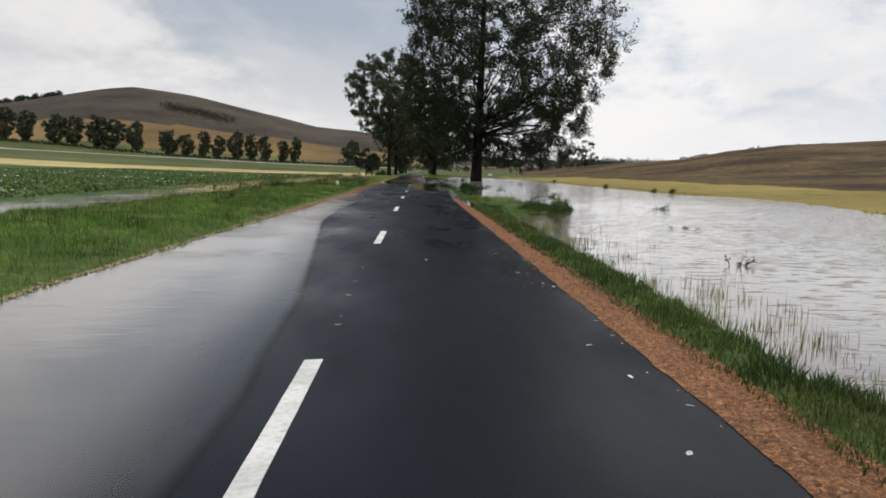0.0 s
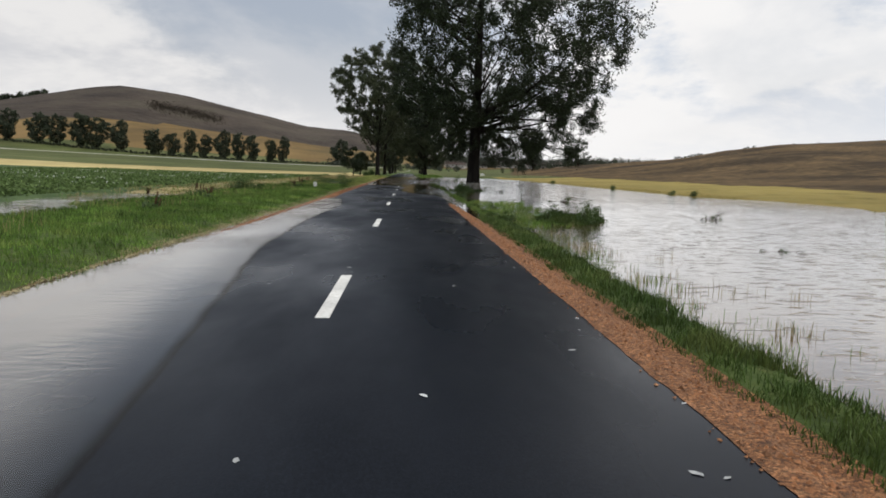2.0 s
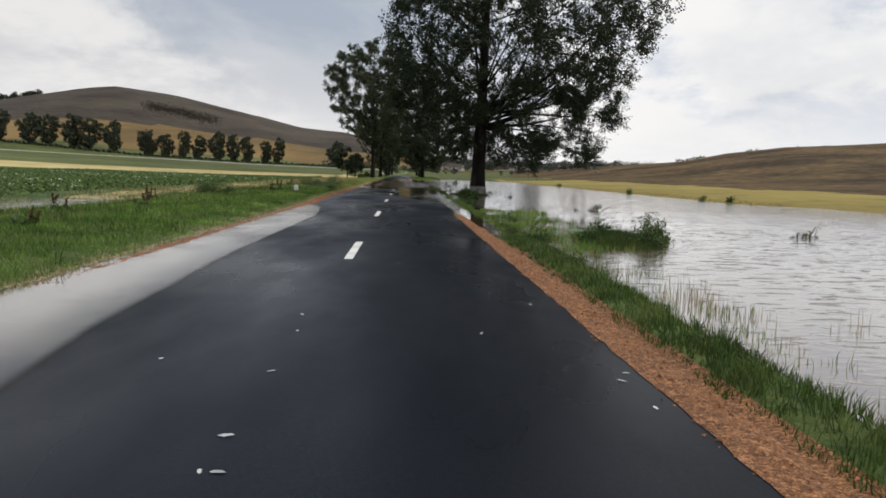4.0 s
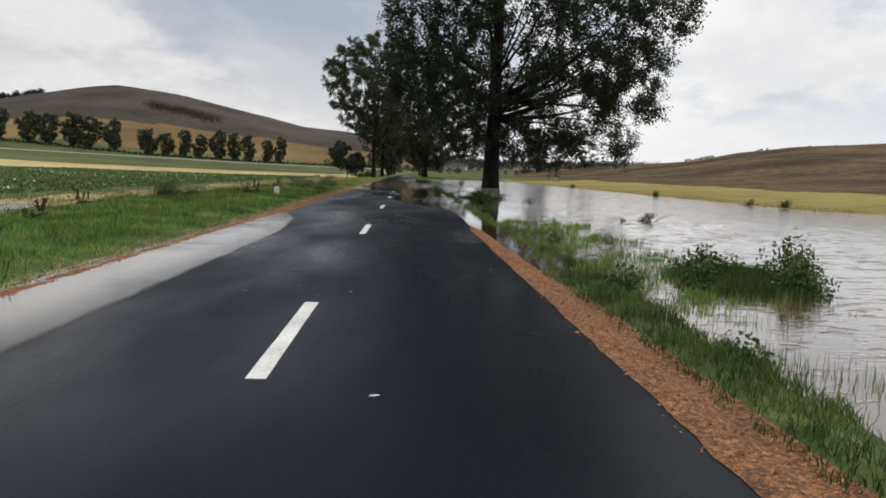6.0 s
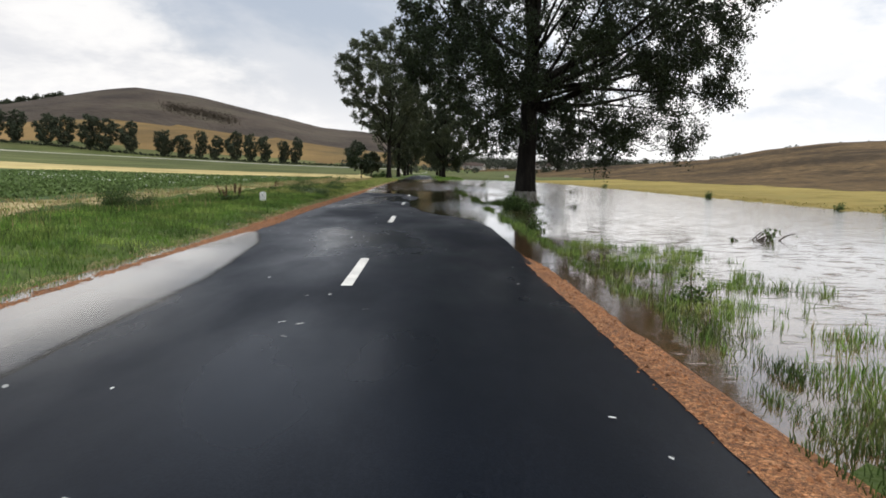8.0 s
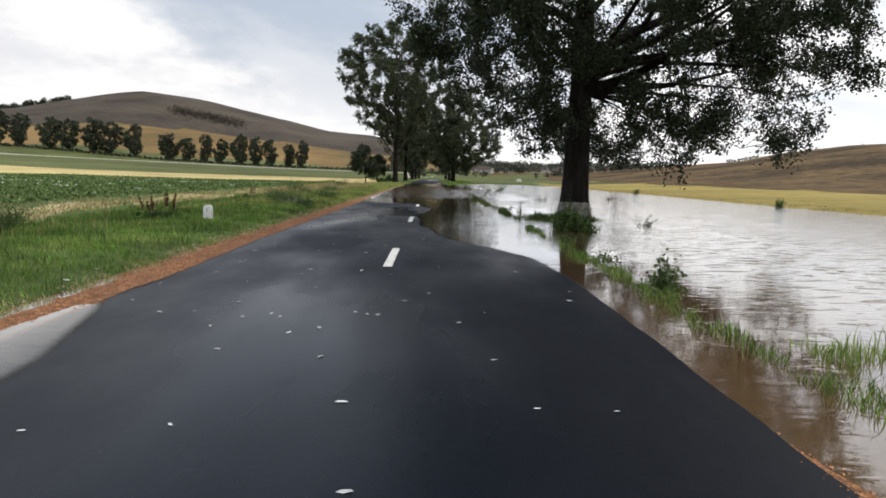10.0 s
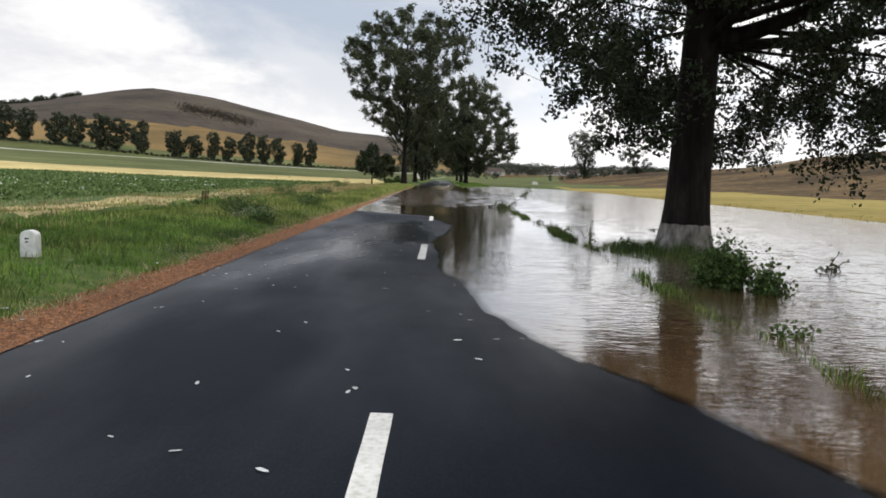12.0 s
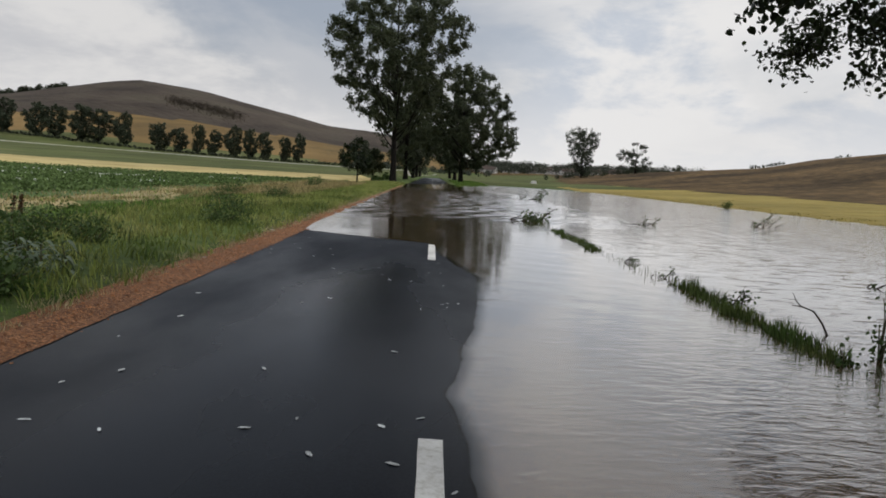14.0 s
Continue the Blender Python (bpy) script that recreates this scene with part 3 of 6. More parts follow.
def land_z(x, y):
    """Height of the ground away from the road."""
    x, y = np.asarray(x, float), np.asarray(y, float)
    r, az = np.hypot(x, y), np.degrees(np.arctan2(x, y))
    rr = road_rise(y)
    # left: verge, then fields that rise away
    ax = np.abs(x)
    bowl = np.where(ax < 150, 1.3e-4 * ax ** 2, 2.925 + 0.031 * (ax - 150))
    field = -0.28 + 0.009 * np.clip(y - 180, 0, 460) + bowl + 0.03 * wobble(x, y, 23, 1)
    verge = lerp(-x, [(3.0, -0.16), (3.25, -0.12), (3.8, -0.05), (4.4, 0.05), (6.0, 0.12), (8.5, 0.06), (12, -0.24), (13.8, -0.36), (15.5, -0.27), (16.5, -0.1), (17, 0)])
    verge = np.where(x > -16.8, verge, 0)
    verge = verge + 0.06 * step(48, 56, y) * step(-6, -4.5, x)
    near_l = verge + rr * step(-14, -6, x) + 0.03 * wobble(x, y, 3.1, 3) * step(-4.2, -5.2, x)
    wl_ = step(-15, -17, x)
    left = np.where(x > -15, near_l, near_l * (1 - wl_) + field * wl_)
    left = left + np.where((x > -17.5) & (x < -10), 0.13 * wobble(x * 0.4, y, 13, 6) * step(-17.5, -15, x) * step(-10, -11.5, x), 0)
    left = left - 0.2 * np.exp(-((x + 5.0) / 0.5) ** 2 - ((y - 34.8) / 0.9) ** 2)      # rain water stands in the grass there
    left = left + 0.15 * np.exp(-((x + 16.7) / 0.6) ** 2) * step(60, 50, y)      # low rim between ditch and field
    # a ditch that stays dry further on
    left = left + np.where((x > -17) & (x < -12), 0.2 * step(44, 58, y), 0)
    # right: shoulder, grass bank, flooded bottom, far bank
    bank = np.interp(x, [2.6, 3.4, 3.6, 4.15, 4.45, 4.9, 9, 18, 22, 25, 42, 60], [-0.18, -0.14, -0.10, -0.22, -0.36, -0.5, -0.75, -0.7, -0.3, -0.05, 0.45, 0.9])
    late = np.interp(x, [2.6, 3.2, 3.45, 3.78, 4.15, 6.0, 9, 18, 22, 25, 42, 60], [-0.18, -0.16, -0.14, -0.06, -0.12, -0.4, -0.6, -0.5, -0.06, 0.1, 0.55, 0.95])
    bank = bank + (0.05 + 0.05 * wobble(0.2 * x, y, 6.1, 3)) * step(39, 47, y) * step(3.3, 3.6, x) * step(4.9, 4.3, x)
    bank = bank - 0.15 * step(30, 37, y) * step(48, 43, y) * step(3.3, 3.5, x) * step(4.05, 3.8, x)      # the flood has come up to the gravel
    k = step(56, 61.5, y)
    right = bank * (1 - k) + late * k - 0.05 * step(60, 66, y) * (x < 5.4)
    right = right + (0.05 * wobble(x, y, 2.3, 4) + 0.05 * wobble(x, y, 0.9, 7)) * (x > 3.9) * (x < 25)
    # dry ground where the flood ends
    dry = step(150, 200, y) * (x < 24)
    right = right * (1 - dry) + np.minimum(right + 0.75, 0.06 + 0.012 * x) * dry
    # grassy hump at the foot of the big tree, and the islet of weeds
    right = right + 0.45 * np.exp(-(((x - 6.0) / 1.1) ** 2 + ((y - 66.4) / 1.6) ** 2))
    right = right + 0.42 * np.exp(-(((x - 6.5) / 1.2) ** 2 + ((y - 33.7) / 1.9) ** 2))
    right = right + 0.12 * np.clip(y - 215, 0, 600) * 0.02 * (x < 24)
    # rough pasture that rises on the right
    crest = 1.5 + 400 * tan_d(np.interp(az, [p[0] for p in PASTURE_CREST], [p[1] for p in PASTURE_CREST]))
    up = step(70, 400, r) ** 1.1 * step(30, 95, x)
    past = right * (1 - up) + (crest + 0.35 * wobble(x, y, 90, 2) + 0.1 * wobble(x, y, 31, 5)) * up
    fall = step(430, 900, r)
    past = past * (1 - fall * 0.6) + 3.0 * fall
    z = np.where(x < 0, left, past)
    # the great hill, with ripe fields on its foot
    ce = np.interp(az, [p[0] for p in HILL_CREST], [p[1] for p in HILL_CREST])
    ge = np.interp(az, [p[0] for p in GOLD_TOP], [p[1] for p in GOLD_TOP])
    zg, zc = 1.5 + RG * tan_d(ge), 1.5 + RC * tan_d(ce)
    foot = np.where(x < 0, -0.28 + 0.009 * 460 + bowl, z)
    a = np.clip((r - 640) / (RG - 640), 0, 1)
    b = np.clip((r - RG) / (RC - RG), 0, 1)
    c = step(RC + 30, RC + 900, r)
    hill = foot * (1 - a) + zg * a
    hill = np.where(r > RG, zg + (zc - zg) * np.sin(b * 1.5708) + 1.6 * wobble(x, y, 170, 3) * b * (1 - b) * 4, hill)
    hill = hill * (1 - c) + 5 * c
    far = step(620, 700, r) * np.clip((25 - az) / 12, 0, 1)
    return z * (1 - far) + hill * far


def ground_slots(x, y):
    """Which land lies at x, y: an index into GROUND_MATS."""
    r, az = np.hypot(x, y), np.degrees(np.arctan2(x, y))
    jx, jy = x + 0.5 * wobble(x, y, 9, 2), y + 3 * wobble(x, y, 70, 4)
    s = np.zeros(x.shape, int)
    left = x < 0
    s[left & (jx < -12.2) & (jx > -15.6) & (y > 44)] = 3
    s[left & (jx <= -15.2) & (jy < 172)] = 1
    s[left & (jx < -7.0) & (jx > -13) & (y > 100) & (y < 140) & (wobble(x, y, 13, 3) > -0.2)] = 3
    s[left & (jx <= -9) & (jy >= 172) & (jy < 236)] = 2
    s[left & (jx <= -9) & (jy >= 236)] = 4
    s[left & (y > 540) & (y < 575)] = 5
    s[left & (y > 592)] = 4
    s[(r > 700 + 22 * wobble(x, y, 120, 3) + 40 * step(-19, -25, az)) & (az < 8)] = 6
    ge_r = RG + 7 * wobble(x, y, 300, 1)
    s[(r > ge_r) & (az < 25)] = 7
    right = x >= 0
    s[right & (x > 4.6) & (x < 21.6) & (y < 165)] = 8
    s[right & (jx > 21.4) & (y < 300)] = 9
    s[right & (x > 42 + 2 * wobble(x, y, 30, 3)) & (r < 700)] = 10
    s[right & (x <= 42) & (x > 8) & (y > 190) & (y < 330)] = 4
    s[right & (y >= 330) & (az < 8) & (r < 665)] = 4
    s[right & (y >= 260) & (az >= 8)] = 10
    s[(x > -3.85) & (x < 3.5) & (y < 110)] = 11
    s[(x > 3.5) & (x < 4.7) & (y > 38) & (y < 90)] = 8
    return s


GROUND_MATS = [M_GRASS, M_CROP, M_WHEAT, M_TRACK, M_MEADOW, M_PALEROAD, M_GOLD, M_HILL, M_BED, M_STRIP, M_ROUGH, M_GRAVEL]


def grid(xs, ys, zf, top=None):
    gx, gy = np.meshgrid(xs, ys)
    verts = np.stack([gx.ravel(), gy.ravel(), zf(gx, gy).ravel()], 1)
    nx, ny = len(xs), len(ys)
    i = (np.arange(ny - 1)[:, None] * nx + np.arange(nx - 1)[None, :]).ravel()
    return verts, np.stack([i, i + 1, i + 1 + nx, i + nx], 1)


def spread(a, b, first, growth):
    out, d = [a], first
    sign = 1 if b > a else -1
    while (b - out[-1]) * sign > 0:
        out.append(out[-1] + sign * d)
        d *= growth
    return out


def build_ground():
    xs = sorted(set(spread(-20, -2600, 0.8, 1.055) + spread(25, 2000, 0.8, 1.06) + list(np.round(np.arange(-19.6, -3.0, 0.35), 2)) + [-3.0, 2.6]
                    + list(np.round(np.arange(2.85, 6, 0.2), 2)) + list(np.round(np.arange(6, 25, 0.45), 2))))
    ys = sorted(set(list(np.arange(-40.0, 110, 0.8)) + list(np.arange(110.0, 250, 1.4)) + spread(250, 2800, 2.0, 1.035) + spread(-40, -900, 3.0, 1.3)))
    xs, ys = np.array(xs), np.array(ys)
    v, f = grid(xs, ys, land_z)
    mid = v[f].mean(1)
    # the bed under the road stays below it
    under = (v[:, 0] > ROAD_L - 0.05) & (v[:, 0] < ROAD_R - 0.1) & (v[:, 1] < 326)
    v[under, 2] = road_rise(v[under, 1]) - 0.3
    ob = new("ground", mesh_of("ground", v, f, GROUND_MATS, True, ground_slots(mid[:, 0], mid[:, 1])))
    tagged(ob, "grass verges, crops, ripe fields and brown hills round a flooded valley", "ground", kind="structure")


build_ground()

# ---- road ----
xs = np.arange(ROAD_L, ROAD_R + 0.01, (ROAD_R - ROAD_L) / 52)
ys = np.concatenate([np.arange(-45, 100, 0.25), np.arange(100, 330, 1.5)])
v, f = grid(xs, ys, road_z)
v[:, 0] += np.where(v[:, 0] < -3.1, 0.035 * wobble(v[:, 1], v[:, 1] * 0.3, 3.0, 1), 0) + np.where(v[:, 0] > 2.75, 0.018 * wobble(v[:, 1], v[:, 1] * 0.4, 2.6, 4), 0)
nx = len(xs)
for col in (0, nx - 1):                       # thickness of the asphalt at both edges
    k = len(v)
    edge = np.arange(len(ys)) * nx + col
    m = len(ys)
    low = v[edge].copy()
    low[:, 2] -= 0.16
    v = np.concatenate([v, v[edge], low])
    up = k + np.arange(m - 1)
    a = np.stack([up, up + 1, up + m + 1, up + m], 1)
    f = np.concatenate([f, a if col else a[:, ::-1]])
tagged(new("road", mesh_of("road", v, f, M_ASPHALT, True)), "wet dark asphalt road partly under flood water", "road", kind="structure")


def road_dash(far):
    n = 13
    yy = np.linspace(far - 3.0, far, n)
    rng = np.random.default_rng(int(far) + 50)
    xa = -0.072 + 0.0012 * rng.normal(size=n)
    xb = 0.072 + 0.0012 * rng.normal(size=n)
    verts = np.concatenate([np.stack([xa, yy, road_z(xa, yy) + 0.005], 1), np.stack([xb, yy, road_z(xb, yy) + 0.005], 1),
                            np.stack([xa, yy, road_z(xa, yy) - 0.01], 1), np.stack([xb, yy, road_z(xb, yy) - 0.01], 1)])
    faces = []
    for i in range(n - 1):
        faces += [[i, n + i, n + i + 1, i + 1], [2 * n + i, i, i + 1, 2 * n + i + 1], [n + i, 3 * n + i, 3 * n + i + 1, n + i + 1]]
    faces += [[0, 2 * n, 3 * n, n], [n - 1, 2 * n - 1, 4 * n - 1, 3 * n - 1]]
    ob = new("road_marking", mesh_of("road_marking", verts, faces, M_PAINT))
    tagged(ob, "worn white centre-line dash painted on asphalt", "road marking", "centre-line dashes", "structure")


for k in range(-1, 24):
    road_dash(6.0 + 12.0 * k)


# ---- gravel shoulders ----
def shoulder(name, x0, x1, ya, yb, label, seed):
    xs = np.linspace(x0, x1, 9)
    ys = np.arange(ya, yb, 0.3)
    mid, half = (x0 + x1) / 2, abs(x1 - x0) / 2

    def zf(x, y):
        edge_in = x0 if abs(x0) < abs(x1) else x1
        d = np.abs(x - edge_in)
        base = road_z(np.full_like(x, ROAD_L if x0 < 0 else ROAD_R), y)
        out = land_z(np.full_like(x, x1 if x0 > 0 else x0), y)
        k = np.clip((d / abs(x1 - x0) - 0.24) / 0.76, 0, 1)
        wash = 0.024 * step(30, 16, y) if x0 < 0 else 0.0      # the puddle lies over the gravel there
        z = (base + 0.007) * (1 - k) + (out - 0.01) * k + 0.03 * np.sin(np.pi * k) - wash * np.sin(np.pi * np.clip(k * 0.9 + 0.05, 0, 1)) + 0.012 * wobble(x, y, 0.7, seed) * np.clip(k * 3 - 0.4, 0, 1)
        if x0 > 0:                                             # washed out where the flood comes over the bank
            m = step(41, 46, y) * np.maximum(step(1.0, 0.82, k), step(43, 47, y))
            z = z * (1 - m) + np.minimum(z, flood_level(y) - 0.02 - 0.04 * np.sin(np.pi * k)) * m
        return z
    v, f = grid(xs, ys, zf)
    outer = x0 if x0 < 0 else x1
    v[:, 0] += np.where(np.abs(v[:, 0] - outer) < 0.02, 0.10 * wobble(v[:, 1], v[:, 1] * 0.37, 1.9, seed), 0)
    inner = x1 if x0 < 0 else x0
    v[:, 0] += np.where(np.abs(v[:, 0] - inner) < 0.02, 0.022 * wobble(v[:, 1], v[:, 1] * 0.61, 0.9, seed + 3) + 0.012 * wobble(v[:, 1], v[:, 1] * 0.3, 4.7, seed), 0)
    tagged(new(name, mesh_of(name, v, f, M_GRAVEL, True)), label, "gravel shoulder", kind="structure")
    # loose stones
    rng = np.random.default_rng(seed)
    n = 30000
    near_y = ya + (yb - ya) * rng.uniform(0, 1, n)
    near_y = near_y[(near_y > 0) & (near_y < 95)]
    n = len(near_y)
    px = np.clip(mid + half * 1.05 * rng.normal(0, 0.5, n), x0 - 0.06, x1 + 0.06)
    pz = zf(np.clip(px, x0, x1), near_y)
    s = rng.uniform(0.006, 0.019, n) * (1 + (rng.uniform(size=n) < 0.08) * 0.8)
    base = np.array([[1, 0, 0], [-0.6, 0.8, 0.1], [-0.5, -0.9, 0], [0.1, 0.1, 0.8]])
    ang = rng.uniform(0, 6.283, n)
    c, sn = np.cos(ang)[:, None], np.sin(ang)[:, None]
    bx, by, bz = base[None, :, 0], base[None, :, 1], base[None, :, 2]
    vx = px[:, None] + s[:, None] * (bx * c - by * sn)
    vy = near_y[:, None] + s[:, None] * (bx * sn + by * c)
    vz = pz[:, None] + s[:, None] * bz * rng.uniform(0.6, 1.1, n)[:, None]
    verts = np.stack([vx, vy, vz], 2).reshape(-1, 3)
    k = 4 * np.arange(n)[:, None]
    faces = np.concatenate([k + [0, 1, 3], k + [1, 2, 3], k + [2, 0, 3]])
    tagged(new("loose_gravel", mesh_of("loose_gravel", verts, faces, M_STONE)), "loose orange crushed stones on the road shoulder", "gravel", kind="stuff")


shoulder("gravel_shoulder", -3.74, -3.12, -30, 150, "orange gravel shoulder between asphalt and grass", 11)
shoulder("gravel_shoulder", 2.73, 3.22, -30, 150, "orange gravel shoulder half under flood water", 12)

# ---- water ----
def flood_face(x, y):
    """The flood, with standing waves where it pours over the sunken road."""
    over = step(84, 92, y) * step(150, 120, y) * step(-4.5, -2.5, x) * step(9, 4, x)
    wave = np.sin(6.283 * (y + 0.35 * x + 0.5 * wobble(x, y, 7, 3)) / 2.7) + 0.6 * np.sin(6.283 * (y - 0.6 * x + 0.4 * wobble(x, y, 5, 6)) / 1.55)
    side = step(52, 58, y) * step(84, 76, y) * step(0.4, 2.0, x) * step(8, 5, x)
    return flood_level(y) + 0.034 * over * wave + 0.004 * side * np.sin(6.283 * (x * 0.8 + y + 0.3 * wobble(x, y, 3, 1)) / 0.9)


v, f = grid(np.concatenate([np.arange(-6.5, 9, 0.3), np.arange(9, 29, 1.0)]),
            np.concatenate([np.arange(-45, 42, 1.0), np.arange(42, 80, 0.22), np.arange(80, 150, 0.3), np.arange(150, 240, 1.5)]), flood_face)
mid = v[f].mean(1)
f = f[np.where(mid[:, 1] < 45, mid[:, 0] > np.where(mid[:, 1] < 40, 3.1, 2.6), (mid[:, 0] > lerp(mid[:, 1], FLOOD_EDGE) - np.where(mid[:, 1] < 52, 0.35, 0.6)) | (mid[:, 1] > 168))]

def with_depth(me, bed):
    """Keeps the depth of the water at each vertex, for the clear rim of the sheet."""
    at = np.array([q.co for q in me.vertices])
    me.attributes.new("depth", "FLOAT", "POINT").data.foreach_set("value", (at[:, 2] - bed(at[:, 0], at[:, 1])).astype(np.float32))
    return me


def flood_bed(x, y):
    return np.where((x > ROAD_L - 0.1) & (x < ROAD_R), road_z(x, y), flood_level(y) - 0.3)


tagged(new("flood_water", with_depth(mesh_of("flood_water", v, f, M_WATER, True), flood_bed)), "brown flood water with ripples over fields and road", "water", kind="structure")
v, f = grid(np.arange(-5.8, 0.6, 0.12), np.arange(-45, 56, 0.3), lambda x, y: PUDDLE_Z + 0 * x)
keep = v[f].mean(1)
f = f[keep[:, 0] < lerp(keep[:, 1], PUDDLE_EDGE) + 0.7]
tagged(new("puddle_water", with_depth(mesh_of("puddle_water", v, f, M_PUDDLE, True), lambda x, y: np.where(x > ROAD_L, road_z(x, y), -0.3))), "shallow muddy puddle along the asphalt edge", "water", kind="structure")
v, f = grid(np.arange(-17, -10.5, 0.5), np.arange(-40, 52, 1.0), lambda x, y: -0.19 + 0 * x)
v2, f2 = grid(np.arange(-16.5, -12.5, 0.5), np.arange(98, 116, 1.0), lambda x, y: -0.135 + 0 * x)
v, f = np.concatenate([v, v2]), np.concatenate([f, f2 + len(v)])
tagged(new("ditch_water", with_depth(mesh_of("ditch_water", v, f, M_DITCH, True), lambda x, y: -1 + 0 * x)), "grey rain water standing in the field ditch", "water", kind="structure")


# ---- trees ----
def crown_tree(rng, height, trunk_r, sides, limbs, clumps, clump_r, leaves, leaf, lean=(0.0, 0.0), whiten=0.0, free=None, arms=(), hole=0.35, first=2.0, steep=(0.6, 1.1)):
    """A poplar round the origin, whose crown fills the outline sides = (height, reach to -x, reach to +x) with tufts on limbs.
    Returns wood, whitewashed foot and leaves as (verts, faces)."""
    wood, foot = Soup(), Soup()
    k = 14
    h = np.linspace(0, height * 0.94, k)
    wav = np.cumsum(rng.normal(0, 0.06, (k, 2)), 0) * (h / height)[:, None] * (height / 25)
    axis = np.stack([lean[0] * h + wav[:, 0], lean[1] * h + wav[:, 1], h], 1)

    def thick(q):
        return trunk_r * (1 - 0.93 * (np.maximum(q, 0) / height) ** 0.75) + trunk_r * 0.35 * np.exp(-np.maximum(q, 0) / 0.5)

    def on_axis(q):
        return np.array([np.interp(q, h, axis[:, 0]), np.interp(q, h, axis[:, 1]), q])

    low = [-0.5, 0.0, 0.12, 0.3, 0.6, 1.0, 1.6]
    wood.tube([on_axis(q) for q in low] + axis[h > 2.0].tolist(), [thick(q) for q in low] + thick(h[h > 2.0]).tolist(), 20 if whiten else 9)
    if whiten:
        cut = [-0.4, 0.0, 0.12, 0.3, 0.45, whiten]
        foot.tube([on_axis(q) for q in cut], [thick(q) + 0.006 for q in cut], 40, cap=False)
        foot.v[-1][-40:, 2] += rng.uniform(-0.025, 0.02, 40)

    def reach(z, a):
        l, r = lerp(z, [(s[0], s[1]) for s in sides]), lerp(z, [(s[0], s[2]) for s in sides])
        return (l + r) / 2 + (r - l) / 2 * np.cos(a)

    def clear_way(a, b):
        """Whether a limb from a to b keeps out of the open spaces of the crown."""
        if not free:
            return True
        p = a + (b - a) * np.array([[0.45], [0.65], [0.85]])
        return bool(free(p[:, 0], p[:, 1], p[:, 2]).all())

    joints = [on_axis(q) for q in np.linspace(max(first, height * 0.3), height * 0.93, 20)]

    def arm(start, end, r, n=7):
        """A limb that leaves the trunk sideways and bends upwards."""
        mid = np.array([start[0] * 0.42 + end[0] * 0.58, start[1] * 0.42 + end[1] * 0.58, start[2] * 0.68 + end[2] * 0.32])
        t = np.linspace(0, 1, n)[:, None]
        p = (1 - t) ** 2 * start + 2 * t * (1 - t) * mid + t ** 2 * end
        p[1:] += np.cumsum(rng.normal(0, 0.02 * np.linalg.norm(end - start) / n * 3, (n - 1, 3)), 0)
        wood.tube(p, r * (1 - 0.86 * t[:, 0]), 7 if whiten else 5, cap=False)
        for q in np.linspace(0.3, 1, 9):
            joints.append(np.array([np.interp(q * (n - 1), range(n), p[:, c]) for c in range(3)]))

    z0, z1 = sides[0][0], sides[-1][0]
    for zs, end, r in arms:
        arm(on_axis(zs), np.array(end, float), r, 9)
    for i in range(limbs):
        z = z0 + (z1 - z0) * (0.12 + 0.82 * ((i * 0.618) % 1))
        a = i * 2.399 + rng.uniform(-0.3, 0.3)
        d = reach(z, a) * rng.uniform(0.6, 1.0)
        zs = max(first, z - d * rng.uniform(*steep) - 0.4)
        end = on_axis(z) + np.array([math.cos(a) * d, math.sin(a) * d, 0])
        if free and not free(end[None, 0], end[None, 1], end[None, 2] - 0.4)[0]:
            continue
        if i < limbs * 0.4:
            start = on_axis(min(zs, height * 0.9))
            if not clear_way(start, end):
                continue
            arm(start, end, max(0.03, thick(zs) * rng.uniform(0.3, 0.5)))
        else:                                    # a branch of an earlier limb
            js = np.array(joints)
            near = ((js - end) ** 2).sum(1) + 40.0 * (js[:, 2] > end[2] - 0.12 * height * rng.uniform(0.3, 1))
            start = js[np.argmin(near)]
            if clear_way(start, end):
                arm(start, end, max(0.022, trunk_r * 0.11), 5)
    joints = np.array(joints)
    # tufts, thinned where the crown opens to the sky
    zz = rng.uniform(z0, z1, clumps * 6)
    aa = rng.uniform(0, 6.283, clumps * 6)
    rr = reach(zz, aa)
    ok = rng.uniform(0, 1, len(zz)) < (rr / max(max(s[1], s[2]) for s in sides)) ** 1.6
    d = rr * np.sqrt(rng.uniform(0.04, 1.0, len(zz)))
    c = np.stack([np.cos(aa) * d + np.interp(zz, h, axis[:, 0]), np.sin(aa) * d + np.interp(zz, h, axis[:, 1]), zz], 1)
    s = height / 26 * 1.75
    gap = np.sin(c[:, 0] / s * 1.9 + 1.1) * np.sin(c[:, 1] / s * 1.7 + 0.4) + np.sin(c[:, 2] / s * 2.1 + c[:, 0] / s * 0.8) * 0.8 + 0.4 * np.sin(c[:, 1] / s * 3.1 - c[:, 2] / s * 2.3)
    ok &= gap < np.quantile(gap, 1 - hole)
    if free:
        ok &= free(c[:, 0], c[:, 1], c[:, 2])
    c = c[ok]
    far_off = np.array([np.sqrt(((joints - q) ** 2).sum(1).min()) for q in c])
    c = c[far_off < max(0.16 * height, 1.6)][:clumps]
    size = clump_r * rng.uniform(0.55, 1.25, len(c))
    roots = np.array([joints[np.argmin(((joints - q) ** 2 * np.array([1, 1, 1.6])).sum(1) + 6.0 * (joints[:, 2] > q[2] + 0.6))] for q in c])
    if free:
        mid = c * 0.5 + roots * 0.5
        ok = free(mid[:, 0], mid[:, 1], mid[:, 2]) | (((c - roots) ** 2).sum(1) < 2.0)
        c, roots, size = c[ok], roots[ok], size[ok]
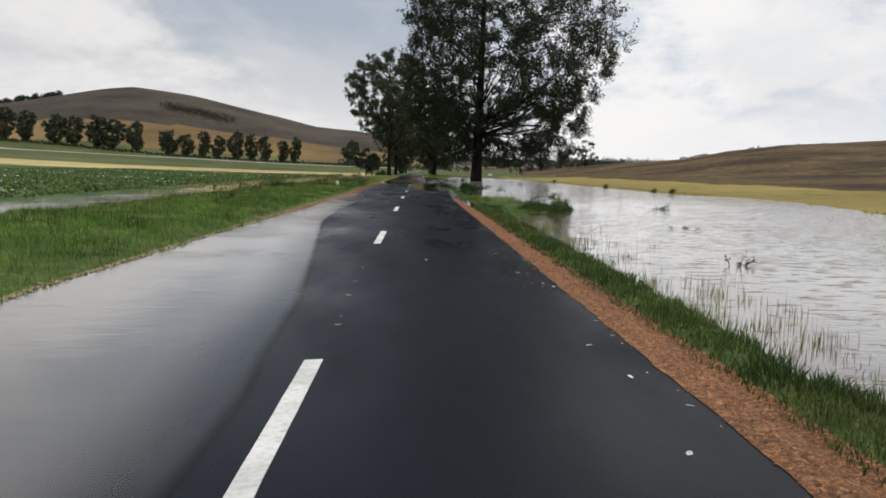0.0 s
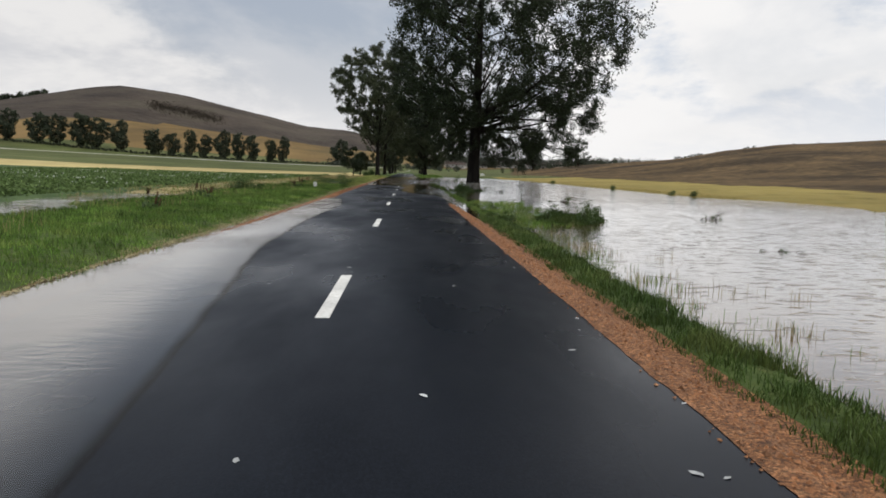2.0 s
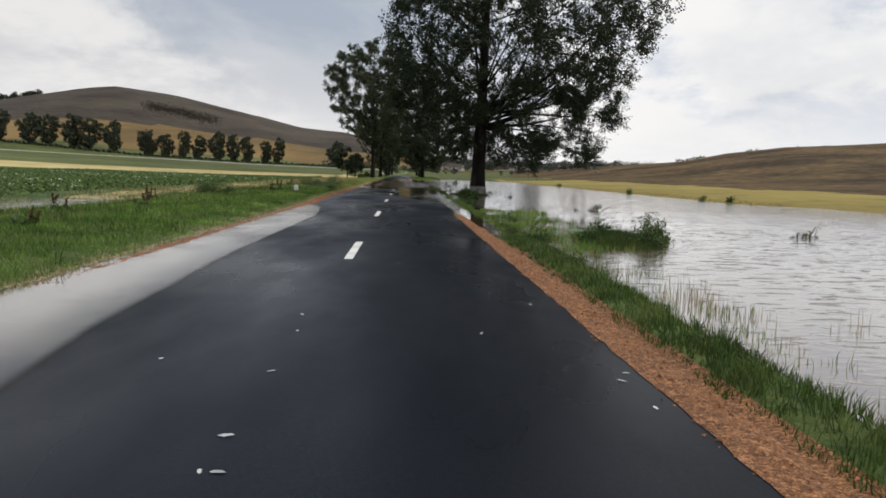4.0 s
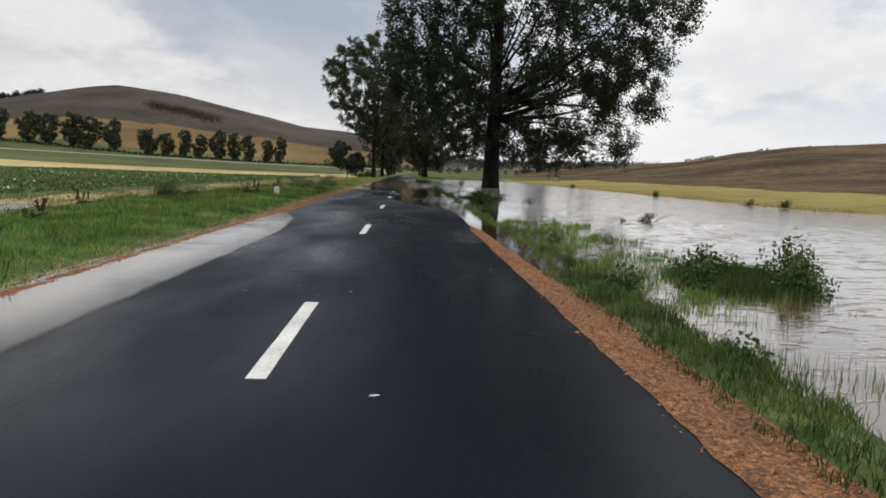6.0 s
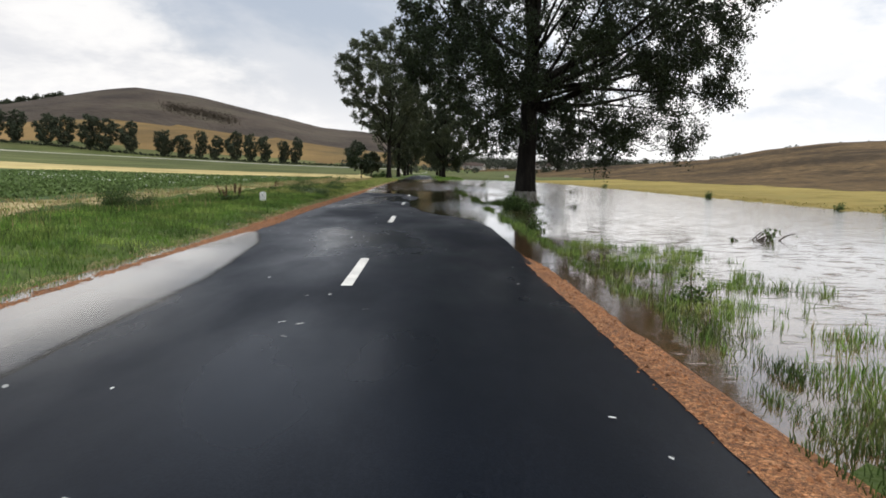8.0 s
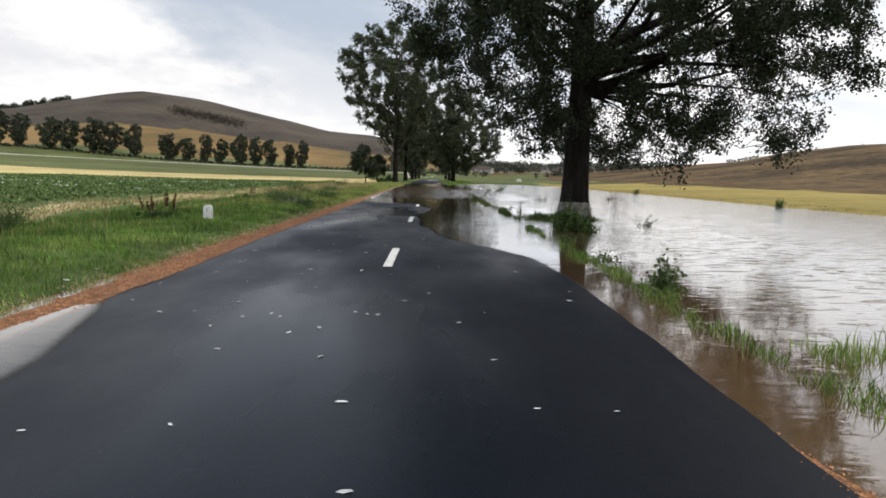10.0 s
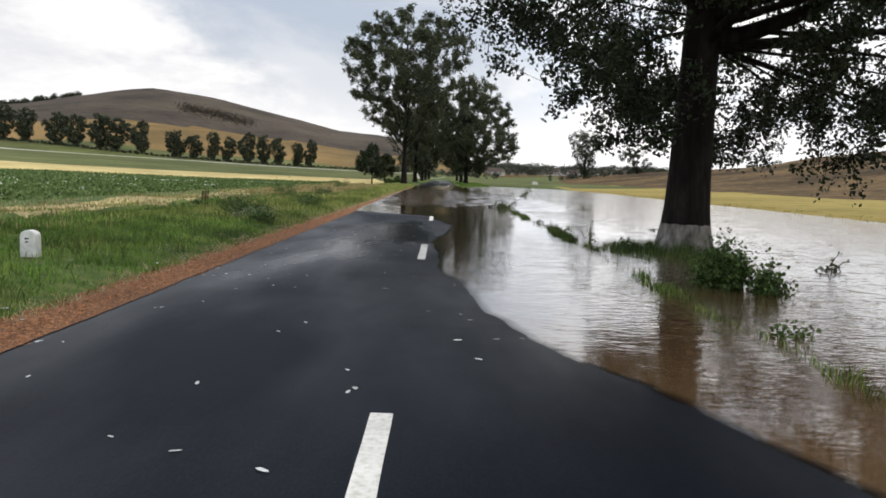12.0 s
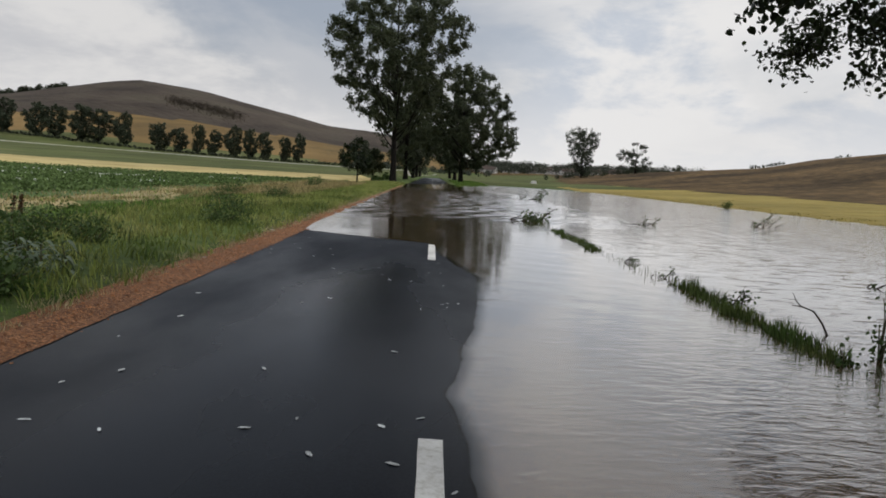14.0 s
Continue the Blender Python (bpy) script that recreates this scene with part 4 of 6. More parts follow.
    for j, q in zip(roots, c):
        m = (j + q) / 2 + (np.array([0, 0, 0.12]) + rng.normal(0, 0.1, 3)) * np.linalg.norm(q - j)
        wood.tube([j, m, q], np.array([0.034, 0.022, 0.008]) * (height / 24), 4 if whiten else 3, cap=False)
    share = size ** 2 * rng.uniform(0.45, 1.3, len(c))
    pick = rng.choice(len(c), leaves, p=share / share.sum())
    way = rng.normal(0, 1, (leaves, 3))
    way /= np.linalg.norm(way, axis=1, keepdims=True)
    out = size[pick] * np.minimum(rng.uniform(0, 1, leaves) ** 0.42 * rng.uniform(0.7, 1.12, leaves) + (rng.uniform(size=leaves) < 0.06) * rng.uniform(0, 0.5, leaves), 1.5)
    p = c[pick] + way * out[:, None] * np.array([1.0, 1.0, 0.95])
    along = rng.uniform(size=leaves) < 0.22      # leaves all along the twigs
    u = rng.uniform(0.25, 1.0, (leaves, 1))
    p = np.where(along[:, None], roots[pick] * (1 - u) + c[pick] * u + rng.normal(0, clump_r * 0.22, (leaves, 3)) + np.array([0, 0, 0.1]) * clump_r, p)
    if free:
        p = p[free(p[:, 0], p[:, 1], p[:, 2]) | (along[:len(p)] & (p[:, 0] > 0) & (p[:, 2] > 3))]
    return wood.data(), foot.data(), leaf_quads(p, leaf, rng)


def leafy_tree(rng, height, trunk_r, sides, limbs, boughs, twigs, leaves, leaf, lean=(0.0, 0.0), whiten=0.0, free=None, arms=(), first=2.0, steep=(0.6, 1.1),
               twig=0.9, spray=0.15, fine=None, bare=0.25, back=1.0):
    """A poplar round the origin: trunk, limbs, boughs and twigs inside the outline sides = (height, reach to -x, reach to +x), each one springing from the
    nearest older wood, with leaves in sprays along the twigs. bare: the inner share of each reach that has few leaves; fine: height below which leaves are small.
    Returns wood, whitewashed foot and leaves as (verts, faces)."""
    wood, foot = Soup(), Soup()
    h = np.linspace(0, height * 0.94, 14)
    wav = np.cumsum(rng.normal(0, 0.06, (14, 2)), 0) * (h / height)[:, None] * (height / 25)
    axis = np.stack([lean[0] * h + wav[:, 0], lean[1] * h + wav[:, 1], h], 1)

    def thick(q):
        return trunk_r * (1 - 0.93 * (np.maximum(q, 0) / height) ** 0.75) + trunk_r * 0.35 * np.exp(-np.maximum(q, 0) / 0.5)

    def on_axis(q):
        return np.array([np.interp(q, h, axis[:, 0]), np.interp(q, h, axis[:, 1]), q])

    low = [-0.5, 0.0, 0.12, 0.3, 0.6, 1.0, 1.6]
    wood.tube([on_axis(q) for q in low] + axis[h > 2.0].tolist(), [thick(q) for q in low] + thick(h[h > 2.0]).tolist(), 20 if whiten else 9)
    if whiten:
        cut = [-0.4, 0.0, 0.12, 0.3, 0.45, whiten]
        foot.tube([on_axis(q) for q in cut], [thick(q) + 0.006 for q in cut], 40, cap=False)
        foot.v[-1][-40:, 2] += rng.uniform(-0.025, 0.02, 40)

    def reach(z, a):
        l, r = lerp(z, [(q[0], q[1]) for q in sides]), lerp(z, [(q[0], q[2]) for q in sides])
        return ((l + r) / 2 + (r - l) / 2 * np.cos(a)) * (1 + (back - 1) * np.maximum(0, np.sin(a)))

    def open_at(p):
        return bool(free(p[None, 0], p[None, 1], p[None, 2])[0]) if free else True

    z0, z1 = sides[0][0], sides[-1][0]
    at = [on_axis(q) for q in np.linspace(max(first, z0), height * 0.93, 24)]
    size = [float(thick(q[2])) for q in at]

    def sprig(start, end, r, n, sag=0.3, keep=True):
        """A bent shoot from start to end; returns its points."""
        mid = np.array([start[0] * 0.45 + end[0] * 0.55, start[1] * 0.45 + end[1] * 0.55, start[2] * (1 - sag) + end[2] * sag])
        t = np.linspace(0, 1, n)[:, None]
        p = (1 - t) ** 2 * start + 2 * t * (1 - t) * mid + t ** 2 * end
        p[1:] += np.cumsum(rng.normal(0, 0.055 * np.linalg.norm(end - start) / n, (n - 1, 3)), 0)
        taper = r * (1 - 0.8 * t[:, 0])
        wood.tube(p, taper, (8 if whiten else 5) if n > 6 else 4, cap=False)
        if keep:
            for q in np.linspace(0.3, 1, n):
                at.append(np.array([np.interp(q * (n - 1), range(n), p[:, c]) for c in range(3)]))
                size.append(r * (1 - 0.8 * q))
        return p

    def nearest(end):
        js = np.array(at)
        d = np.linalg.norm(js - end, axis=1)
        rise = end[2] - js[:, 2]
        inward = np.hypot(js[:, 0], js[:, 1]) < math.hypot(end[0], end[1]) + 0.3
        return int(np.argmin(d + 2.0 * np.maximum(0, 0.25 * d - rise) + 1.5 * ~inward))

    for zs, end, r in arms:
        sprig(on_axis(zs), np.array(end, float), r, 10)
    for i in range(limbs):
        z = z0 + (z1 - z0) * (0.15 + 0.8 * ((i * 0.618) % 1))
        a = i * 2.399 + rng.uniform(-0.3, 0.3)
        d = reach(z, a) * rng.uniform(0.55, 0.85)
        zs = min(max(first + 0.45 * (i % 5) * rng.uniform(0.6, 1.2), z - d * rng.uniform(*steep) - 0.4), height * 0.9)
        end = on_axis(z) + np.array([math.cos(a) * d, math.sin(a) * d, 0])
        if open_at(end):
            sprig(on_axis(zs), end, max(0.03, float(thick(zs)) * rng.uniform(0.25, 0.42)), 9)
    # boughs keep a distance from one another, which leaves gaps to the sky
    ends, tips, roots = np.zeros((0, 3)), [], []
    top = max(max(q[1], q[2]) for q in sides)
    apart = 0.62 * (top * top * (z1 - z0) * 1.5 / boughs) ** (1 / 3)
    tries = 0
    while len(ends) < boughs and tries < boughs * 40:
        tries += 1
        z, a = rng.uniform(z0, z1), rng.uniform(0, 6.283)
        rr = reach(z, a)
        if rng.uniform() > (rr / top) ** (0.75 if fine else 1.3):
            continue
        d = rr * math.sqrt(rng.uniform(bare ** 2, 1.0))
        end = on_axis(z) + np.array([math.cos(a) * d, math.sin(a) * d, 0])
        if not open_at(end) or (len(ends) and ((ends - end) ** 2).sum(1).min() < apart ** 2):
            continue
        k = nearest(end)
        far = np.linalg.norm(at[k] - end)
        if far > height * 0.17:
            continue
        if free and far > 2.5 and not (open_at(at[k] * 0.35 + end * 0.65) and open_at(at[k] * 0.6 + end * 0.4)):
            continue
        ends = np.vstack([ends, end])
        p = sprig(at[k], end, min(max(0.012 * (1 + far), 0.02) * (height / 26) ** 0.5, size[k] * 0.8 + 0.006), 6)
        for _ in range(max(2, int(rng.normal(twigs, twigs * 0.3)))):
            u = rng.uniform(0.3, 1.0) if far > twig else rng.uniform(0.6, 1.0)
            base = np.array([np.interp(u * 5, range(6), p[:, c]) for c in range(3)])
            way = rng.normal(0, 1, 3) + np.array([end[0], end[1], 0]) / max(d, 1.0) * 0.5 + np.array([0, 0, 0.35])
            tip = base + way / np.linalg.norm(way) * twig * rng.uniform(0.45, 1.25)
            if open_at(tip):
                wood.tube([base, (base + tip) / 2 + np.array([0, 0, 0.06 * twig]), tip], np.array([0.013, 0.008, 0.003]) * (height / 26), 3, cap=False)
                roots.append(base)
                tips.append(tip)
    roots, tips = np.array(roots), np.array(tips)
    share = rng.uniform(0.4, 1.3, len(tips)) * np.linalg.norm(tips - roots, axis=1)
    if fine:
        share *= np.where(tips[:, 2] < fine, 4.2, 1.0)
    pick = rng.choice(len(tips), leaves, p=share / share.sum())
    u = rng.uniform(0.1, 1.08, (leaves, 1)) ** 0.8
    p = roots[pick] * (1 - u) + tips[pick] * u + rng.normal(0, spray, (leaves, 3)) - np.array([0, 0, 0.25 * spray])
    if free:
        p = p[free(p[:, 0], p[:, 1], p[:, 2] + 0.25)]
    if not fine:
        return wood.data(), foot.data(), leaf_quads(p, leaf, rng)
    near = p[:, 2] < fine
    (va, fa), (vb, fb) = leaf_hexes(p[near], leaf * 0.62, rng), leaf_quads(p[~near], leaf, rng)
    return wood.data(), foot.data(), (np.concatenate([va, vb]), np.concatenate([fa, fb + len(va)]))


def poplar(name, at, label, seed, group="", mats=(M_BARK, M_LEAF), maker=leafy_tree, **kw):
    rng = np.random.default_rng(seed)
    wood, foot, leaf = maker(rng, **kw)
    t = thing(name, at, label, "tree", group)
    trunk = part("trunk", wood, mats[0], t, smooth=True)
    if len(foot[0]):
        part("whitewash", foot, M_WHITEWASH, trunk, "worn whitewashed foot of the trunk", smooth=True)
    part("crown", leaf, mats[1], t)
    return t


def at_land(x, y, dz=0.0):
    return (x, y, float(land_z(np.array(x), np.array(y))) + dz)


# the big tree beside the flooded road
def big_crown(x, y, z):
    """Open space under the crown, which hangs lowest on the side of the flood."""
    d = np.hypot(x, y)
    low = np.where(x < -1.8, 2.45 + 0.62 * (-1.8 - x) + 0.65 * np.clip(-4.5 - x, 0, 9), np.where(x > 2.5, 1.35, 2.1)) + 0.8 * (d < 1.6)
    low = np.maximum(low, np.where(y > 4, 1.9 + 0.12 * (y - 4) + 0.85 * np.clip(1.3 - x, 0, 9), 0))
    low = np.maximum(low, np.where(y < -2, 2.6 + 0.6 * (-2 - y), 0))
    gap = (((x - 3.9) / 1.2) ** 2 + ((z - 5.2) / 0.8) ** 2 < 1 + 0.55 * np.sin(x * 2.1 + y * 1.7 + z * 2.3)) & (np.abs(y) < 7)
    # thin drooping sprays below the lowest limb
    gap |= (x > 1.8) & (z < 5.4) & (np.sin(x * 3.3 + z * 2.9 + 1.0) * np.sin(y * 2.7 + x * 1.9) + 0.5 * np.sin(z * 5.1 + y * 3.1) < -0.75)
    return (z > low) & ~gap


BIG = [(1.8, 3.0, 7.0), (4, 6.0, 8.6), (6, 6.8, 9.4), (8, 7.0, 10.0), (10, 6.6, 11.2), (12.5, 6.2, 12.8), (16, 7.2, 12.4), (20, 6.2, 10.0), (24, 4.0, 6.2), (27.5, 0.8, 0.8)]
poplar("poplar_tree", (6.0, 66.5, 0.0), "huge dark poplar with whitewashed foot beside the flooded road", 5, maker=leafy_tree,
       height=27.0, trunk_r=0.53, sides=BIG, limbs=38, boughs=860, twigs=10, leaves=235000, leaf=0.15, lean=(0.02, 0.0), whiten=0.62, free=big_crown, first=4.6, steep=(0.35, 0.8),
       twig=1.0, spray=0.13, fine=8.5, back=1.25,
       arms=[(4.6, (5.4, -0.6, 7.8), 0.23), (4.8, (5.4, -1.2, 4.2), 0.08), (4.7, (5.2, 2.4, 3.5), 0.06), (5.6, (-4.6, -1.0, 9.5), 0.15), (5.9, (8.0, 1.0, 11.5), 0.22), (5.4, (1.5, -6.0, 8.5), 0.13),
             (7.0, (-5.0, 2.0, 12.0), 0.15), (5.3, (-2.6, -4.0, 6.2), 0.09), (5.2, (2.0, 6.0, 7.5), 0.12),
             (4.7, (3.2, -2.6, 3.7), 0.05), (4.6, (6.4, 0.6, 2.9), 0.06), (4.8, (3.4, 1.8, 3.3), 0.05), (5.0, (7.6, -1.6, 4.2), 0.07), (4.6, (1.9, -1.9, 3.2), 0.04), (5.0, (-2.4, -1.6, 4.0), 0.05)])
# the avenue beyond the flood: x, y, height, outline, limbs, boughs, leaves, seed
TALL = [(7.5, 1.5, 1.8), (10, 5.6, 4.6), (13, 8.2, 6.8), (17, 11.2, 8.8), (20, 10.6, 10.8), (23, 9.6, 11.4), (25, 8.2, 10.2), (27, 4.2, 6.0), (28.6, 1.0, 1.2)]
ROUND = [(2.6, 2.5, 2.5), (5, 7.0, 9.0), (8, 8.8, 10.8), (10, 9.0, 10.8), (13, 8.6, 10.4), (16, 7.2, 8.8), (20, 5.2, 6.4), (22, 3.0, 3.2), (23.2, 0.7, 0.7)]
PLAIN = [(2.6, 1.8, 1.8), (5, 4.0, 4.0), (7, 5.4, 5.4), (12, 7.0, 7.0), (16, 7.0, 7.0), (20, 5.5, 5.5), (23, 1.5, 1.5)]
AVENUE = [(-5.8, 170, 28.6, TALL, 36, 250, 68000, 21), (-5.6, 214, 25.0, PLAIN, 20, 130, 15000, 22), (-5.3, 262, 22.0, PLAIN, 16, 110, 11000, 23), (5.4, 205, 23.2, ROUND, 36, 270, 76000, 24),
          (5.6, 250, 20.0, PLAIN, 16, 100, 10000, 25), (-5.4, 312, 22.0, PLAIN, 14, 90, 7000, 26), (-5.2, 366, 22.0, PLAIN, 12, 80, 6000, 27), (5.5, 300, 20.0, PLAIN, 12, 80, 6000, 28)]
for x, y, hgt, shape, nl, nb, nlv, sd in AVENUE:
    poplar("poplar_tree", (x, y, 0.02), "tall dark poplar of a roadside avenue beyond the flood", sd, "avenue trees", (M_BARK, M_AVENUEHAZELEAF), leafy_tree,
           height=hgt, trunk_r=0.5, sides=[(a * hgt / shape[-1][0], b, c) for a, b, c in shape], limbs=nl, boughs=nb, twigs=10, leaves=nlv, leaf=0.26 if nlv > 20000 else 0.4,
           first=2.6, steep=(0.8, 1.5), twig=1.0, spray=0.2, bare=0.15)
poplar("young_tree", at_land(-11.2, 172), "small bushy young tree at the field edge", 31, maker=crown_tree,
       height=6.4, trunk_r=0.12, sides=[(1.6, 1.2, 1.2), (3, 2.6, 2.6), (4.5, 2.4, 2.6), (5.8, 1.4, 1.6), (6.5, 0.4, 0.4)], limbs=14, clumps=50, clump_r=0.6, leaves=3500, leaf=0.26, first=1.0)
poplar("field_tree", at_land(-12.4, 215), "round dark tree standing behind the avenue", 32, "", (M_BARK, M_AVENUEHAZELEAF), crown_tree,
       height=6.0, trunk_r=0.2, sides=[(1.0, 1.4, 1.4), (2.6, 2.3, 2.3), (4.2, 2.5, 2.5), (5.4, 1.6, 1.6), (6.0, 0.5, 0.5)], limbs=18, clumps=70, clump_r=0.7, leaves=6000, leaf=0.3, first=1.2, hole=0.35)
poplar("poplar_tree", at_land(62, 370), "tall ragged vase-shaped poplar on the edge of the pasture", 33, "pasture trees", (M_BARK, M_FARHAZELEAF), leafy_tree,
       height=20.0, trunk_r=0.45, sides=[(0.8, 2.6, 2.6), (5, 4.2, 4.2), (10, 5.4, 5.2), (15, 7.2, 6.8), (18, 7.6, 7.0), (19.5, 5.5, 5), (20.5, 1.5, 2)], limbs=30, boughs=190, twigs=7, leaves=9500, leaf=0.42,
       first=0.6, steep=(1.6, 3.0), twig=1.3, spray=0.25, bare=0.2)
poplar("poplar_tree", at_land(85, 372), "low wide airy poplar on the edge of the pasture", 34, "pasture trees", (M_BARK, M_FARHAZELEAF), crown_tree,
       height=12.8, trunk_r=0.35, sides=[(1.5, 4, 4), (5, 7, 7), (8, 7.6, 8.2), (10, 6, 6.6), (12, 2.5, 3), (13, 0.7, 0.7)], limbs=24, clumps=75, clump_r=1.1, leaves=4200, leaf=0.4, first=1.0, steep=(0.7, 1.4), hole=0.5)

# row of trees along the far road: x, height, width
FAR_ROW = [(-342, 26.4, 18.4), (-325, 25.5, 16.6), (-301, 24.2, 18.5), (-287, 23.3, 20.4), (-267, 26.1, 17.6), (-254, 24.2, 20.4), (-235, 24.3, 15.8),
           (-207, 20.6, 16.8), (-193, 17.8, 14), (-179, 22, 11.3), (-167, 18.8, 12.2), (-152, 23, 15.1), (-139, 22.6, 11.3), (-128, 20.7, 12.3),
           (-113, 18.4, 10.4), (-103, 21.2, 11.4), (-56, 20.8, 15.2)]
kinds = []
for i, (x, hgt, wid) in enumerate(FAR_ROW):
    z = float(land_z(np.array(float(x)), np.array(630.0))) - 0.3
    if i < 5:
        w = wid * 0.52
        t = poplar("roadside_tree", (x, 630, z), "dark ovate tree in a row along the far road", 40 + i, "trees along the far road", (M_BARK, M_FARHAZELEAF), crown_tree,
                   height=hgt, trunk_r=0.5, sides=[(1.5, w * 0.35, w * 0.3), (hgt * 0.22, w * 0.7, w * 0.72), (hgt * 0.5, w * 0.9, w * 0.92), (hgt * 0.75, w * 1.02, w * 1.0),
                                                   (hgt * 0.9, w * 0.85, w * 0.9), (hgt * 1.01, w * 0.3, w * 0.4)],
                   limbs=26, clumps=170, clump_r=1.9, leaves=5200, leaf=1.05, first=1.5, steep=(1.2, 2.2), hole=0.1)
        kinds.append((t, hgt, wid))
    else:
        t, h0, w0 = kinds[(i * 3) % 5]
        copy_thing(t, pose(x, 630, z, 0, 0, 67 * i) @ Matrix.Diagonal((wid / w0, wid / w0, hgt / h0, 1)))


# ---- far woods, village ----
def woods(name, spots, height, n_each, leaf, label, seed, mat=None):
    """Crowns of far trees too many to count, as one mesh of leaf tufts."""
    rng = np.random.default_rng(seed)
    cs = []
    for x, y in spots:
        z = float(land_z(np.array(x), np.array(y)))
        h = height * rng.uniform(0.6, 1.15)
        c = rng.normal(0, 1, (n_each, 3))
        c *= (rng.uniform(0.1, 1, n_each) ** 0.4 / np.linalg.norm(c, axis=1))[:, None] * rng.uniform(0.8, 1.1, (n_each, 1))
        c = c * np.array([h * 0.52, h * 0.52, h * 0.46]) + np.array([x, y, z + h * 0.48])
        c[:, 2] = np.maximum(c[:, 2], z + 0.2)
        cs.append(c)
    ob = new(name, mesh_of(name, *leaf_quads(np.concatenate(cs), leaf, rng), mat or M_FARHAZELEAF))
    return tagged(ob, label, "woods", kind="stuff")


def polar(az, r):
    return (r * math.sin(radians(az)), r * math.cos(radians(az)))


rng = np.random.default_rng(71)
woods("ridge_woods", [polar(rng.uniform(-33, -25.2), rng.uniform(1560, 1690)) for _ in range(130)], 12, 60, 2.6, "dark wood on the shoulder of the hill", 1)
woods("hillside_scrub", [polar(-18.6 + 4.8 * t + rng.normal(0, 0.25), 1275 - 30 * t + rng.normal(0, 26)) for t in rng.uniform(0, 1, 2400)], 1.0, 6, 1.0,
      "dark scrub in a fold of the hillside", 2, M_TUSSOCK)
woods("far_hedge", [(x, 622 + rng.normal(0, 2)) for x in np.arange(-390, -20, 2.2)], 2.6, 40, 0.9, "low dark hedge along the far road", 3)
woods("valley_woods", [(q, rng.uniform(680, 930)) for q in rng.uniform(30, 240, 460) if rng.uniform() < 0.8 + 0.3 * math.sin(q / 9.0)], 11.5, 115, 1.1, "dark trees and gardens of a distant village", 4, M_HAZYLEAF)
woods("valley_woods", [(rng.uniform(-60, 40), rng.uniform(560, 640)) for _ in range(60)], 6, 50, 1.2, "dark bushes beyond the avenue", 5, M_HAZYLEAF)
woods("pasture_scrub", [(62 + rng.normal(0, 9), 372 + rng.normal(0, 6)) for _ in range(22)] + [(88 + rng.normal(0, 8), 374 + rng.normal(0, 4)) for _ in range(14)],
      3.2, 45, 0.6, "dark scrub at the foot of the pasture trees", 6)
woods("crest_scrub", [polar(a, 395) for a in np.arange(19.8, 21.6, 0.22)] + [polar(a, 398) for a in (24.4, 24.6, 25.0, 27.5, 29.0, 29.3)], 2.0, 40, 0.5, "low scrub on the crest of the pasture", 7)


def house(at, turn, w, d, h):
    t = thing("village_house", at, "small pale plastered house with a dark tiled roof in the village", "house", "village houses")
    t.rotation_euler = (0, 0, turn)
    x, y = w / 2, d / 2
    wall = part("wall", (np.array([[-x, -y, -1], [x, -y, -1], [x, y, -1], [-x, y, -1], [-x, -y, h], [x, -y, h], [x, y, h], [-x, y, h], [-x, 0, h + d * 0.36], [x, 0, h + d * 0.36]]),
                         [[0, 1, 5, 4], [1, 2, 6, 9, 5], [2, 3, 7, 6], [3, 0, 4, 8, 7]]), M_PLASTER, t)
    o = 0.4
    part("roof", (np.array([[-x - o, -y - o, h - 0.25], [x + o, -y - o, h - 0.25], [x + o, 0, h + d * 0.4], [-x - o, 0, h + d * 0.4], [x + o, y + o, h - 0.25], [-x - o, y + o, h - 0.25],
                            [-x - o, -y - o, h - 0.05], [x + o, -y - o, h - 0.05], [x + o, 0, h + d * 0.4 + 0.2], [-x - o, 0, h + d * 0.4 + 0.2], [x + o, y + o, h - 0.05], [-x - o, y + o, h - 0.05]]),
                  [[0, 3, 2, 1], [3, 5, 4, 2], [6, 7, 8, 9], [9, 8, 10, 11], [0, 1, 7, 6], [5, 11, 10, 4], [1, 2, 8, 7], [2, 4, 10, 8], [0, 6, 9, 3], [3, 9, 11, 5]]), M_ROOF, t)
    for k in (-0.28, 0.28):
        bm = bmesh.new()
        bmesh.ops.create_cube(bm, size=1, matrix=Matrix.Translation((k * w, -y - 0.02, h * 0.55)) @ Matrix.Diagonal((1.1, 0.08, 1.3, 1)))
        part("window", bm, M_GLASSDARK, t)


for i in range(36):
    x, y = rng.uniform(40, 190), rng.uniform(700, 930)
    house(at_land(x, y), rng.uniform(-0.6, 0.6), rng.uniform(7, 11), rng.uniform(6, 8), rng.uniform(2.6, 3.4))

# plain pale block set for an unidentified white thing at the end of the flood
bm = bmesh.new()
bmesh.ops.create_cube(bm, size=1)
for q in bm.verts:
    q.co = Vector((q.co.x * (1.5 if q.co.z < 0 else 1.0), q.co.y * 0.6, (q.co.z + 0.5) * 0.75))
bmesh.ops.bevel(bm, geom=bm.edges[:], offset=0.08, segments=2, affect="EDGES")
ob = part("pale_block", bm, M_CONCRETE)
ob.location = at_land(23.5, 233, -0.1)
tagged(ob, "small pale block at the end of the flood", "culvert")


# ---- grass, crop ----
def scatter(n, x0, x1, y0, y1, rng, keep=None):
    x, y = rng.uniform(x0, x1, n), rng.uniform(y0, y1, n)
    if keep is not None:
        k = keep(x, y)
        x, y = x[k], y[k]
    return x, y


